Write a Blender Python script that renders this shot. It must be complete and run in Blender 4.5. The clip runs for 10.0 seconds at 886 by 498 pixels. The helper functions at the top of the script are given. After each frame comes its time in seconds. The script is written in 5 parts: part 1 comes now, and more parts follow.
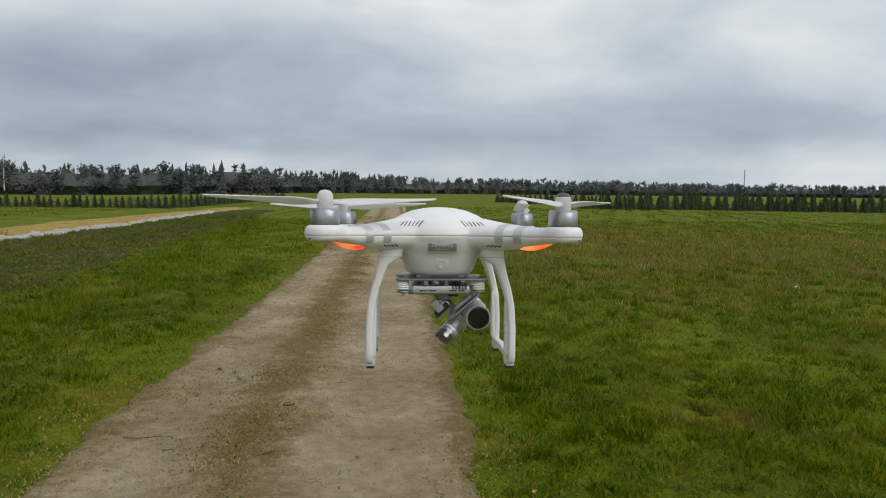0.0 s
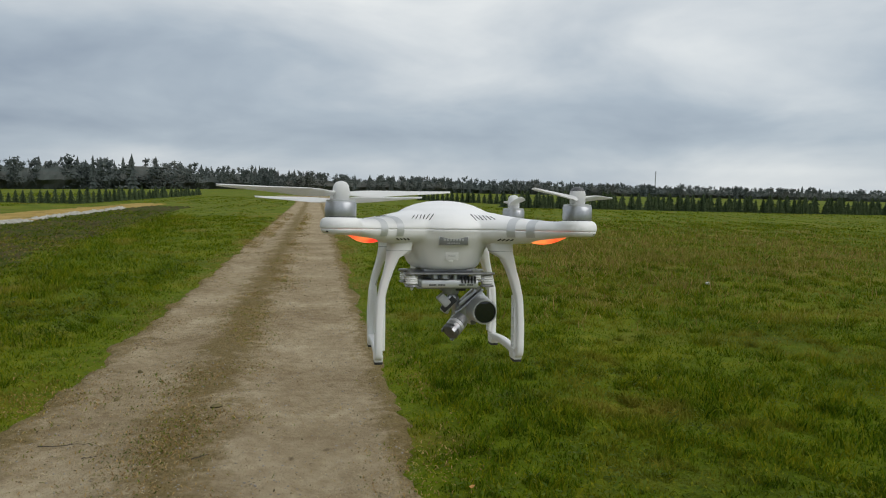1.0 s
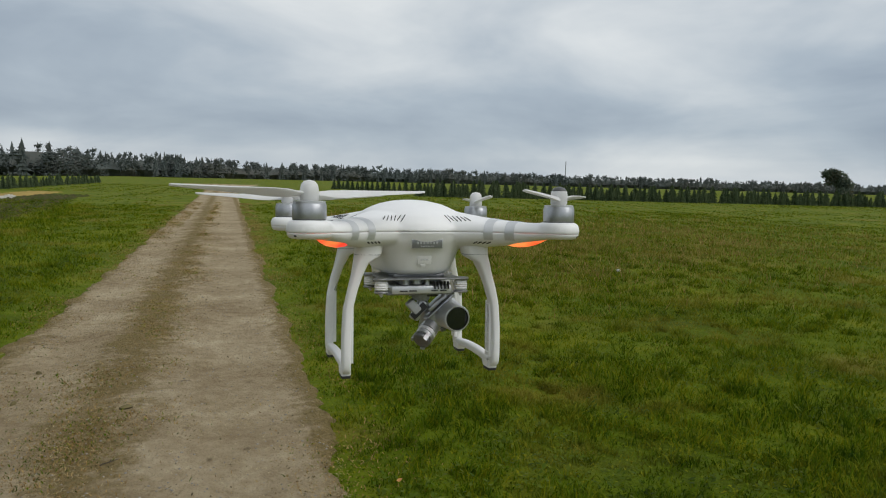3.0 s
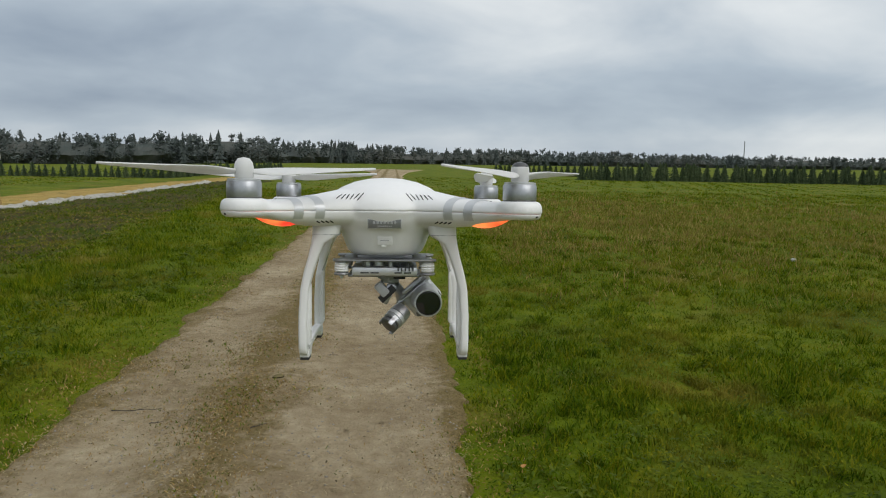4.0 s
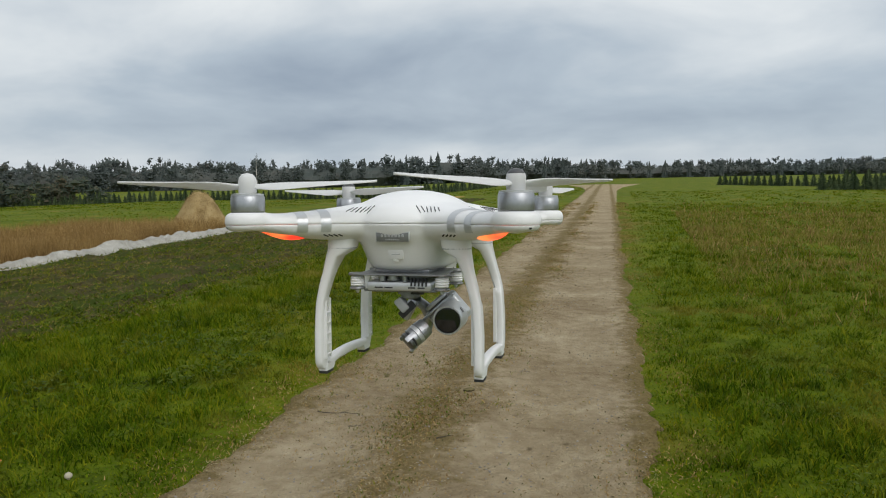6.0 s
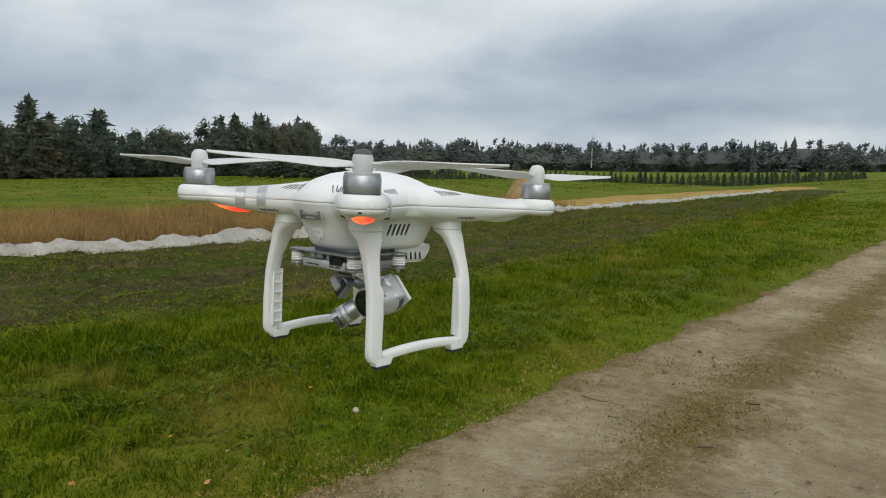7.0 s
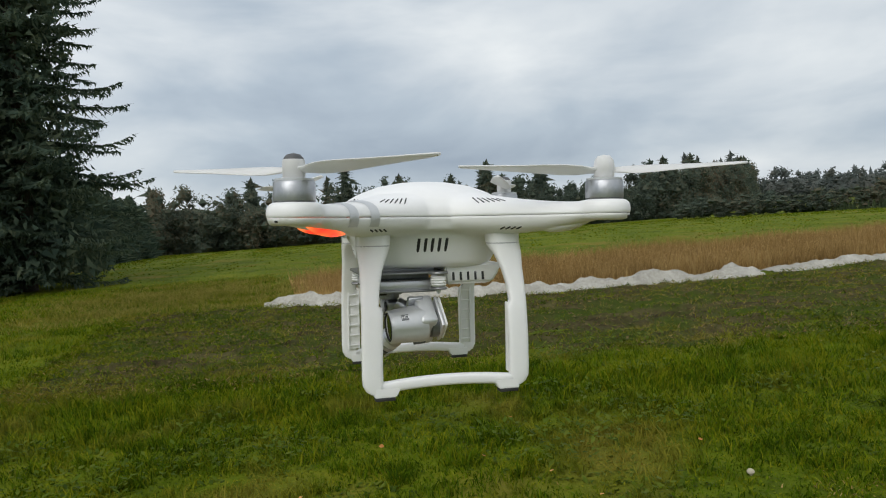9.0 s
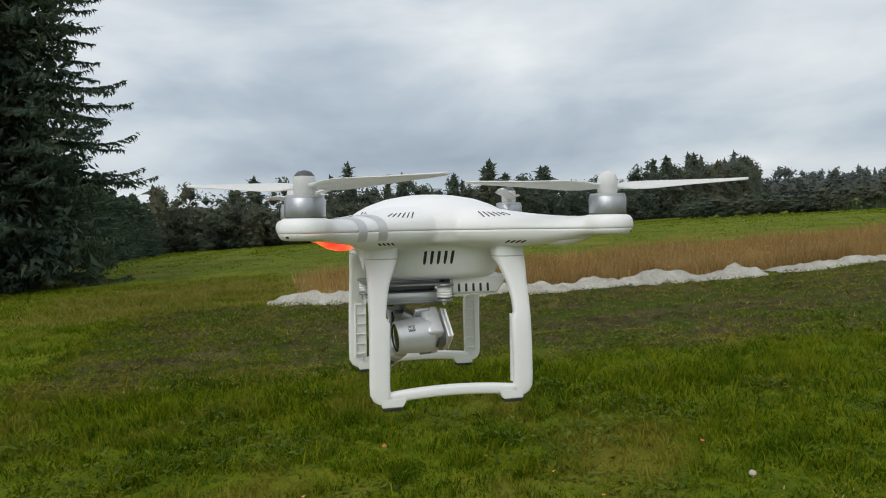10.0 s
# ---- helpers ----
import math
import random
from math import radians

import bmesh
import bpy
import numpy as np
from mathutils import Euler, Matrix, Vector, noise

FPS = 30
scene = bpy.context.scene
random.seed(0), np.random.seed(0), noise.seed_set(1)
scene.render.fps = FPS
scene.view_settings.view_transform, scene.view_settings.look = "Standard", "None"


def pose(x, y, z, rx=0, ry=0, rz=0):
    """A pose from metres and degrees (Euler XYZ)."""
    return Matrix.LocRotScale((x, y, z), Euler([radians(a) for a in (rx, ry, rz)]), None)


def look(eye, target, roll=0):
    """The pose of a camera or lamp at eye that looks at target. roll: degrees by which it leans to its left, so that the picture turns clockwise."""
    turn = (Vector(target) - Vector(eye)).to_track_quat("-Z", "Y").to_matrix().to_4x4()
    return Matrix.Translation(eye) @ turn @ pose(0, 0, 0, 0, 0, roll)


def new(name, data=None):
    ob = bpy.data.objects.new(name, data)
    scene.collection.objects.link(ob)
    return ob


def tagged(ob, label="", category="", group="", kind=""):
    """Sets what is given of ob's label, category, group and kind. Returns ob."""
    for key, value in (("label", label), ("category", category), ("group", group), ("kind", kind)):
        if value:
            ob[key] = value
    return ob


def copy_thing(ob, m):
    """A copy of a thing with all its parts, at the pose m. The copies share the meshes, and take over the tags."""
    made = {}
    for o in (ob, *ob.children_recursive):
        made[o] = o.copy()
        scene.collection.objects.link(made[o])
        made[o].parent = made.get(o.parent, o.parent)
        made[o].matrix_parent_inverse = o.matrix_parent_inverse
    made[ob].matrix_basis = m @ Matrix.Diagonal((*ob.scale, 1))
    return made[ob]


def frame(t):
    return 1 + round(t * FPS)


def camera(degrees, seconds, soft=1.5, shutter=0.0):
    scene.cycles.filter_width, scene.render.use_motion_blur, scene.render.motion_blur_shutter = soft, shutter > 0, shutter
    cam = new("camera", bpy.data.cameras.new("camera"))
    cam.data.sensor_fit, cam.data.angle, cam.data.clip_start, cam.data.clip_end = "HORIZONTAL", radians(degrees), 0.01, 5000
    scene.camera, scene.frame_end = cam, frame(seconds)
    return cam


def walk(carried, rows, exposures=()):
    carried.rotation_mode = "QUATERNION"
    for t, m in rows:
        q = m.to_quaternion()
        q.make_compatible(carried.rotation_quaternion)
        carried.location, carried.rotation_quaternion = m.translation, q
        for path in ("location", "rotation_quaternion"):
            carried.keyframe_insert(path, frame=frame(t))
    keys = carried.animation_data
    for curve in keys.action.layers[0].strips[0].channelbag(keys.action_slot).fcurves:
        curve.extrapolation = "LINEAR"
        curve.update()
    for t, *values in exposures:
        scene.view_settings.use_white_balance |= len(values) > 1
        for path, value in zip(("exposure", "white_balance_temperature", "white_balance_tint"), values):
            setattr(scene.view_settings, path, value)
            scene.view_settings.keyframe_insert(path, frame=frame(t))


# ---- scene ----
cam = camera(65.5, 10.0, soft=1.1)
PATH = [
    (0, (-0.043, -0.157, 1.813), (0.077, 1.832, 1.643), 0.7),
    (0.5, (-0.071, -0.157, 1.804), (0.119, 1.826, 1.626), 0.7),
    (1, (-0.14, -0.138, 1.806), (0.206, 1.825, 1.634), 1.3),
    (1.5, (-0.254, -0.104, 1.799), (0.377, 1.783, 1.6), 1.6),
    (2, (-0.307, -0.074, 1.803), (0.492, 1.749, 1.606), 1.2),
    (2.5, (-0.306, -0.073, 1.804), (0.474, 1.758, 1.61), 2.6),
    (3, (-0.188, -0.072, 1.815), (0.397, 1.831, 1.617), 1.6),
    (3.2, (-0.127, -0.073, 1.817), (0.283, 1.874, 1.612), 1.3),
    (4.3, (0.037, -0.067, 1.809), (0.138, 1.913, 1.549), 0.4),
    (4.5, (0.043, -0.067, 1.808), (0.123, 1.914, 1.548), -0.1),
    (5, (0.052, -0.043, 1.819), (0.103, 1.942, 1.581), 0.2),
    (5.5, (0.098, -0.042, 1.802), (-0.027, 1.941, 1.579), -1.8),
    (6, (0.206, -0.015, 1.805), (-0.279, 1.914, 1.599), -1.0),
    (6.2, (0.281, -0.009, 1.81), (-0.423, 1.855, 1.628), -0.4),
    (7.3, (0.58, 0.293, 1.793), (-0.98, 1.522, 1.555), -1.7),
    (7.5, (0.593, 0.359, 1.783), (-1.141, 1.34, 1.605), -3.9),
    (8, (0.631, 0.478, 1.769), (-1.261, 1.115, 1.644), -3.1),
    (8.5, (0.638, 0.523, 1.759), (-1.293, 1.03, 1.645), -3.9),
    (9, (0.64, 0.537, 1.76), (-1.298, 1.019, 1.662), -3.7),
    (9.5, (0.646, 0.556, 1.757), (-1.294, 1.031, 1.655), -3.8),
    (10, (0.651, 0.532, 1.773), (-1.289, 1.006, 1.672), -3.5),
]
walk(cam, [(t, look(eye, target, roll)) for t, eye, target, roll in PATH], [(0, -0.10), (3.2, -0.14), (4.5, -0.02), (6.2, -0.01), (8.0, 0.02), (10, 0.04)])

# ---- light ----
world = bpy.data.worlds.new("overcast_sky")
scene.world = world
world.use_nodes = True
SUN_EL, SUN_AZ = radians(42), radians(228)


def wire(tree, a, b):
    tree.links.new(a, b)


def build_sky(tree):
    """Overcast sky: a physical sky seen through a thick, uneven cloud sheet laid on a plane overhead."""
    tree.nodes.clear()
    n = tree.nodes.new
    out, bg = n("ShaderNodeOutputWorld"), n("ShaderNodeBackground")
    sky = n("ShaderNodeTexSky")
    sky.sky_type, sky.sun_disc = "NISHITA", False
    sky.sun_elevation, sky.sun_rotation = SUN_EL, SUN_AZ
    co, sep = n("ShaderNodeTexCoord"), n("ShaderNodeSeparateXYZ")
    wire(tree, co.outputs["Generated"], sep.inputs[0])

    def m(op, a, b=None, clamp=False):
        node = n("ShaderNodeMath")
        node.operation, node.use_clamp = op, clamp
        for k, v in ((0, a), (1, b)):
            if v is None:
                continue
            if hasattr(v, "is_linked"):
                wire(tree, v, node.inputs[k])
            else:
                node.inputs[k].default_value = v
        return node.outputs[0]

    up = m("MAXIMUM", sep.outputs[2], 0.0)
    den = m("ADD", up, 0.40)
    px, py = m("DIVIDE", sep.outputs[0], den), m("DIVIDE", sep.outputs[1], den)
    plane = n("ShaderNodeCombineXYZ")
    wire(tree, px, plane.inputs[0]), wire(tree, py, plane.inputs[1])

    def clouds(scale, detail, rough, shift, distort=0.0):
        mp, tx = n("ShaderNodeMapping"), n("ShaderNodeTexNoise")
        mp.inputs["Location"].default_value = shift
        mp.inputs["Scale"].default_value = (0.75, 1.0, 1.0)
        wire(tree, plane.outputs[0], mp.inputs[0])
        wire(tree, mp.outputs[0], tx.inputs["Vector"])
        tx.inputs["Scale"].default_value, tx.inputs["Detail"].default_value = scale, detail
        tx.inputs["Roughness"].default_value, tx.inputs["Distortion"].default_value = rough, distort
        return tx.outputs["Fac"]

    big, small = clouds(0.62, 4, 0.45, (3.1, 7.7, 0), 0.25), clouds(2.1, 5, 0.5, (1.3, 2.2, 4), 0.25)
    # long level banks, drawn out along the horizon
    flat, bank = n("ShaderNodeMapping"), n("ShaderNodeTexNoise")
    flat.inputs["Location"].default_value, flat.inputs["Scale"].default_value = (0.4, 2.9, 0.2), (2.6, 2.6, 7.5)
    wire(tree, co.outputs["Generated"], flat.inputs[0])
    wire(tree, flat.outputs[0], bank.inputs["Vector"])
    bank.inputs["Scale"].default_value, bank.inputs["Detail"].default_value = 1.15, 5
    bank.inputs["Roughness"].default_value, bank.inputs["Distortion"].default_value = 0.52, 0.3
    mix = m("ADD", m("MULTIPLY", big, 0.42), m("ADD", m("MULTIPLY", small, 0.18), m("MULTIPLY", bank.outputs["Fac"], 0.40)))
    # thin near the zenith, thick and blue-grey lower down, with a pale strip on the horizon
    grad = n("ShaderNodeValToRGB")
    ge = grad.color_ramp.elements
    ge[0].position, ge[0].color = 0.0, (0.60, 0.60, 0.60, 1)
    ge[1].position, ge[1].color = 1.0, (0.72, 0.72, 0.72, 1)
    for at, v in ((0.07, 0.62), (0.15, 0.42), (0.30, 0.56), (0.60, 0.73)):
        ge.new(at).color = (v, v, v, 1)
    wire(tree, m("MULTIPLY", up, 2.0, True), grad.inputs[0])
    fac = m("ADD", m("MULTIPLY", m("SUBTRACT", mix, 0.5), 2.5), grad.outputs[0], True)
    ramp = n("ShaderNodeValToRGB")
    el = ramp.color_ramp.elements
    el[0].position, el[0].color = 0.05, (0.225, 0.285, 0.375, 1)
    el[1].position, el[1].color = 0.95, (0.86, 0.888, 0.89, 1)
    mid = el.new(0.45)
    mid.color = (0.440, 0.512, 0.585, 1)
    wire(tree, fac, ramp.inputs[0])
    blend = n("ShaderNodeMix")
    blend.data_type = "RGBA"
    blend.inputs[0].default_value = 0.94
    dim = n("ShaderNodeVectorMath")
    dim.operation = "SCALE"
    dim.inputs["Scale"].default_value = 0.10
    wire(tree, sky.outputs[0], dim.inputs[0])
    wire(tree, dim.outputs[0], blend.inputs[6])
    wire(tree, ramp.outputs[0], blend.inputs[7])
    wire(tree, blend.outputs[2], bg.inputs["Color"])
    bg.inputs["Strength"].default_value = 1.04
    wire(tree, bg.outputs[0], out.inputs[0])


build_sky(world.node_tree)
sun = new("sun", bpy.data.lights.new("sun", "SUN"))
sun.data.energy, sun.data.angle, sun.data.color = 1.5, radians(50), (1.0, 0.97, 0.93)
sun.matrix_world = pose(0, 0, 60, 90 - math.degrees(SUN_EL), 0, math.degrees(SUN_AZ) - 180)


# ---- materials ----
def material(name, colours, scale=8.0, rough=0.6, metal=0.0, bump=0.0, bump_scale=None, island=0.0, spot=None, spec=0.5, coords="Object", detail=6.0, pick=0.0, through_light=0.0, relief=0.002, spot2=None):
    """A surface whose colour wanders over the given ones at two scales, with relief. island: how much each loose piece differs; pick: how much each object differs; spot: (colour, scale, amount) of blotches."""
    mat = bpy.data.materials.new(name)
    mat.use_nodes = True
    t = mat.node_tree
    n, p = t.nodes.new, t.nodes["Principled BSDF"]
    co = n("ShaderNodeTexCoord")

    def noise_tex(s, d=detail, r=0.6):
        tx = n("ShaderNodeTexNoise")
        tx.inputs["Scale"].default_value, tx.inputs["Detail"].default_value, tx.inputs["Roughness"].default_value = s, d, r
        wire(t, co.outputs[coords], tx.inputs["Vector"])
        return tx.outputs["Fac"]

    def m(op, a, b, clamp=False):
        node = n("ShaderNodeMath")
        node.operation, node.use_clamp = op, clamp
        for k, v in ((0, a), (1, b)):
            if hasattr(v, "is_linked"):
                wire(t, v, node.inputs[k])
            else:
                node.inputs[k].default_value = v
        return node.outputs[0]

    f = m("ADD", m("MULTIPLY", noise_tex(scale), 0.6), m("MULTIPLY", noise_tex(scale * 9.0), 0.4))
    f = m("ADD", m("MULTIPLY", m("SUBTRACT", f, 0.5), 2.2), 0.5, True)
    if island:
        g = n("ShaderNodeNewGeometry")
        f = m("ADD", f, m("MULTIPLY", m("SUBTRACT", g.outputs["Random Per Island"], 0.5), island), True)
    if pick:
        o = n("ShaderNodeObjectInfo")
        f = m("ADD", f, m("MULTIPLY", m("SUBTRACT", o.outputs["Random"], 0.5), pick), True)
    ramp = n("ShaderNodeValToRGB")
    els = ramp.color_ramp.elements
    while len(els) < len(colours):
        els.new(0.5)
    for k, c in enumerate(colours):
        els[k].position, els[k].color = 0.12 + 0.76 * k / max(1, len(colours) - 1), (*c, 1)
    wire(t, f, ramp.inputs[0])
    col = ramp.outputs[0]
    for c, s, amount in [q for q in (spot, spot2) if q]:
        mx = n("ShaderNodeMix")
        mx.data_type = "RGBA"
        wire(t, m("MULTIPLY", m("SUBTRACT", noise_tex(s, 4), 1.0 - amount), 7.0, True), mx.inputs[0])
        wire(t, col, mx.inputs[6])
        mx.inputs[7].default_value = (*c, 1)
        col = mx.outputs[2]
    wire(t, col, p.inputs["Base Color"])
    p.inputs["Roughness"].default_value, p.inputs["Metallic"].default_value = rough, metal
    p.inputs["Specular IOR Level"].default_value = spec
    if bump:
        b = n("ShaderNodeBump")
        b.inputs["Strength"].default_value = min(1.0, bump)
        b.inputs["Distance"].default_value = relief
        wire(t, noise_tex(bump_scale or scale * 6), b.inputs["Height"])
        wire(t, b.outputs[0], p.inputs["Normal"])
    if through_light:
        tr, ms = n("ShaderNodeBsdfTranslucent"), n("ShaderNodeMixShader")
        wire(t, col, tr.inputs["Color"])
        ms.inputs[0].default_value = through_light
        wire(t, p.outputs[0], ms.inputs[1]), wire(t, tr.outputs[0], ms.inputs[2])
        wire(t, ms.outputs[0], t.nodes["Material Output"].inputs["Surface"])
    return mat


WHITE = material("white_plastic", [(0.78, 0.78, 0.78), (0.82, 0.82, 0.815)], 14, 0.34, bump=0.05, bump_scale=900, spec=0.45)
WHITE2 = material("white_plastic_satin", [(0.77, 0.77, 0.77), (0.82, 0.82, 0.815)], 18, 0.42, bump=0.05, bump_scale=900, spec=0.4)
PROP = material("propeller_plastic", [(0.80, 0.80, 0.80), (0.85, 0.85, 0.84)], 20, 0.38, spec=0.4, through_light=0.35)
SILVER = material("silver_paint", [(0.56, 0.57, 0.58), (0.64, 0.65, 0.66)], 30, 0.36, 0.5, bump=0.04, bump_scale=1500)
ALU = material("brushed_aluminium", [(0.38, 0.39, 0.41), (0.50, 0.51, 0.53)], 40, 0.34, 0.85, bump=0.1, bump_scale=1800)
ALU_DARK = material("dark_metal", [(0.13, 0.135, 0.14), (0.22, 0.225, 0.23)], 40, 0.4, 0.8, bump=0.1, bump_scale=1500)
BADGE = material("badge_grey", [(0.20, 0.205, 0.21), (0.26, 0.265, 0.27)], 60, 0.4, 0.5)
GREY = material("grey_plastic", [(0.36, 0.37, 0.38), (0.46, 0.465, 0.47)], 25, 0.5)
BLACK = material("black_rubber", [(0.012, 0.012, 0.013), (0.03, 0.03, 0.032)], 40, 0.62, bump=0.1, bump_scale=900)
# near-black that paints the shade inside slots and gaps onto solid pieces
DARK = material("slot_shade_dark", [(0.018, 0.018, 0.02), (0.035, 0.035, 0.037)], 40, 0.7)
CAPGREY = material("dark_grey_cap", [(0.05, 0.052, 0.056), (0.085, 0.087, 0.09)], 40, 0.4)
PLATE = material("anodised_plate", [(0.20, 0.205, 0.21), (0.30, 0.305, 0.31)], 40, 0.38, 0.6, bump=0.08, bump_scale=1500)

GLASS = bpy.data.materials.new("lens_glass")
GLASS.use_nodes = True
GLASS.node_tree.nodes["Principled BSDF"].inputs["Base Color"].default_value = (0.008, 0.01, 0.014, 1)
GLASS.node_tree.nodes["Principled BSDF"].inputs["Roughness"].default_value = 0.06
GLASS.node_tree.nodes["Principled BSDF"].inputs["Coat Weight"].default_value = 0.6

LED = bpy.data.materials.new("red_led_lens")
LED.use_nodes = True


def build_led(t):
    p, n = t.nodes["Principled BSDF"], t.nodes.new
    p.inputs["Base Color"].default_value, p.inputs["Roughness"].default_value = (0.55, 0.12, 0.06, 1), 0.35
    co, tx, rp = n("ShaderNodeTexCoord"), n("ShaderNodeTexNoise"), n("ShaderNodeValToRGB")
    tx.inputs["Scale"].default_value, tx.inputs["Detail"].default_value = 55, 1
    wire(t, co.outputs["Object"], tx.inputs["Vector"])
    rp.color_ramp.elements[0].position, rp.color_ramp.elements[0].color = 0.35, (1.0, 0.022, 0.012, 1)
    rp.color_ramp.elements[1].position, rp.color_ramp.elements[1].color = 0.70, (1.0, 0.26, 0.06, 1)
    wire(t, tx.outputs["Fac"], rp.inputs[0])
    wire(t, rp.outputs[0], p.inputs["Emission Color"])
    p.inputs["Emission Strength"].default_value = 1.25


build_led(LED.node_tree)

FIELD = material("grass_ground", [(0.042, 0.064, 0.002), (0.094, 0.130, 0.003), (0.172, 0.174, 0.008)], 0.45, 0.9, bump=1.0, bump_scale=9, spot=((0.165, 0.140, 0.022), 0.3, 0.45), spec=0.1, relief=0.05, detail=10)
BLADE = material("grass_blade", [(0.033, 0.067, 0.001), (0.086, 0.143, 0.002), (0.200, 0.208, 0.008)], 1.1, 0.7, island=0.85, spec=0.06, detail=3, spot=((0.215, 0.190, 0.026), 0.62, 0.475), through_light=0.3, spot2=((0.022, 0.056, 0.004), 3.1, 0.38))
DRYBLADE = material("dry_stalk", [(0.17, 0.105, 0.034), (0.30, 0.190, 0.066), (0.43, 0.30, 0.12)], 0.7, 0.75, island=0.8, spec=0.2, detail=2, through_light=0.2)
STRAWBIT = material("straw_bit", [(0.26, 0.19, 0.09), (0.40, 0.32, 0.17), (0.52, 0.43, 0.26)], 3, 0.8, island=0.9, spec=0.1, detail=2)
YELLOW = material("yellowed_grass", [(0.12, 0.125, 0.016), (0.20, 0.19, 0.034), (0.30, 0.25, 0.07)], 0.9, 0.75, island=0.8, spec=0.05, detail=2, through_light=0.25)
WEED = material("weed_leaf", [(0.040, 0.066, 0.006), (0.072, 0.112, 0.008), (0.115, 0.145, 0.017)], 1.2, 0.6, island=0.7, spec=0.08, detail=2, through_light=0.25)
SOIL = material("tilled_soil", [(0.030, 0.026, 0.013), (0.070, 0.060, 0.026), (0.115, 0.105, 0.042)], 1.3, 0.97, bump=1.0, bump_scale=9, spot=((0.050, 0.070, 0.012), 0.9, 0.56), spec=0.05, relief=0.06, detail=10)
STRAW = material("straw_litter", [(0.22, 0.145, 0.036), (0.34, 0.235, 0.066), (0.45, 0.33, 0.12)], 1.4, 0.9, bump=1.0, bump_scale=14, spot=((0.12, 0.12, 0.025), 0.5, 0.42), spec=0.1, relief=0.03, detail=10)
FLEECE = material("white_fleece", [(0.26, 0.25, 0.215), (0.39, 0.375, 0.325), (0.53, 0.515, 0.465)], 2.4, 0.7, bump=1.0, bump_scale=6, spot=((0.22, 0.20, 0.16), 1.3, 0.36), through_light=0.1, relief=0.04)
CLOD = material("soil_clod", [(0.045, 0.035, 0.018), (0.090, 0.072, 0.034), (0.15, 0.125, 0.06)], 3.0, 0.97, island=0.9, spec=0.05)
PEBBLE = material("gravel", [(0.20, 0.18, 0.15), (0.36, 0.33, 0.29)], 9, 0.9, island=0.8, spec=0.15)


def track_material():
    """Pale trodden ruts with a darker, littered crown between and along them."""
    mat = material("dirt_track", [(0.215, 0.158, 0.086), (0.350, 0.278, 0.172), (0.51, 0.425, 0.285)], 0.9, 0.95, bump=1.0, bump_scale=30, spot=((0.10, 0.074, 0.040), 7.0, 0.345), spec=0.08, relief=0.06, detail=14)
    t = mat.node_tree
    n, p = t.nodes.new, t.nodes["Principled BSDF"]
    col = p.inputs["Base Color"].links[0].from_socket
    co, sep = n("ShaderNodeTexCoord"), n("ShaderNodeSeparateXYZ")
    wire(t, co.outputs["Object"], sep.inputs[0])

    def m(op, a, b, clamp=False):
        node = n("ShaderNodeMath")
        node.operation, node.use_clamp = op, clamp
        for k, v in ((0, a), (1, b)):
            if hasattr(v, "is_linked"):
                wire(t, v, node.inputs[k])
            else:
                node.inputs[k].default_value = v
        return node.outputs[0]

    def tex(scale, detail):
        tx = n("ShaderNodeTexNoise")
        tx.inputs["Scale"].default_value, tx.inputs["Detail"].default_value, tx.inputs["Roughness"].default_value = scale, detail, 0.65
        wire(t, co.outputs["Object"], tx.inputs["Vector"])
        return tx.outputs["Fac"]

    drift = m("ADD", sep.outputs[0], m("MULTIPLY", sep.outputs[1], 0.010))
    # humps of growth at the crown and the western rim
    crown = m("SUBTRACT", 1.0, m("ABSOLUTE", m("DIVIDE", m("ADD", drift, 1.05), 0.58), 0.0))
    rim = m("SUBTRACT", 1.0, m("ABSOLUTE", m("DIVIDE", m("ADD", drift, 2.30), 0.46), 0.0))
    rim2 = m("SUBTRACT", 1.0, m("ABSOLUTE", m("DIVIDE", m("SUBTRACT", drift, 0.52), 0.32), 0.0))
    hump = m("MAXIMUM", m("MAXIMUM", crown, 0.0), m("MAXIMUM", rim, rim2))
    wear = m("MULTIPLY", m("ADD", m("SUBTRACT", m("MULTIPLY", hump, 0.66), 1.40), m("MULTIPLY", m("ADD", tex(1.3, 6), tex(9, 6)), 1.18)), 3.0, True)
    litter = n("ShaderNodeValToRGB")
    e = litter.color_ramp.elements
    e[0].position, e[0].color = 0.30, (0.112, 0.083, 0.030, 1)
    e[1].position, e[1].color = 0.70, (0.255, 0.190, 0.078, 1)
    wire(t, tex(38, 8), litter.inputs[0])
    mx = n("ShaderNodeMix")
    mx.data_type = "RGBA"
    wire(t, m("MULTIPLY", wear, 0.88), mx.inputs[0])
    wire(t, col, mx.inputs[6]), wire(t, litter.outputs[0], mx.inputs[7])
    wire(t, mx.outputs[2], p.inputs["Base Color"])
    return mat


TRACK = track_material()
HAY = material("hay", [(0.20, 0.135, 0.055), (0.33, 0.235, 0.105), (0.42, 0.32, 0.16)], 2.5, 0.9, island=0.7, bump=0.8, bump_scale=30, spec=0.1)
GREYHAY = material("weathered_brush", [(0.075, 0.062, 0.05), (0.13, 0.11, 0.09)], 2.5, 0.95, island=0.6, bump=0.8, bump_scale=20, spec=0.1)
TIMBER = material("weathered_timber", [(0.025, 0.02, 0.016), (0.06, 0.048, 0.036), (0.15, 0.12, 0.09)], 5, 0.9, bump=0.9, bump_scale=40, spec=0.15)
STONE = material("pale_stone", [(0.34, 0.33, 0.31), (0.55, 0.54, 0.52)], 9, 0.85, bump=0.6, bump_scale=50, pick=0.5)
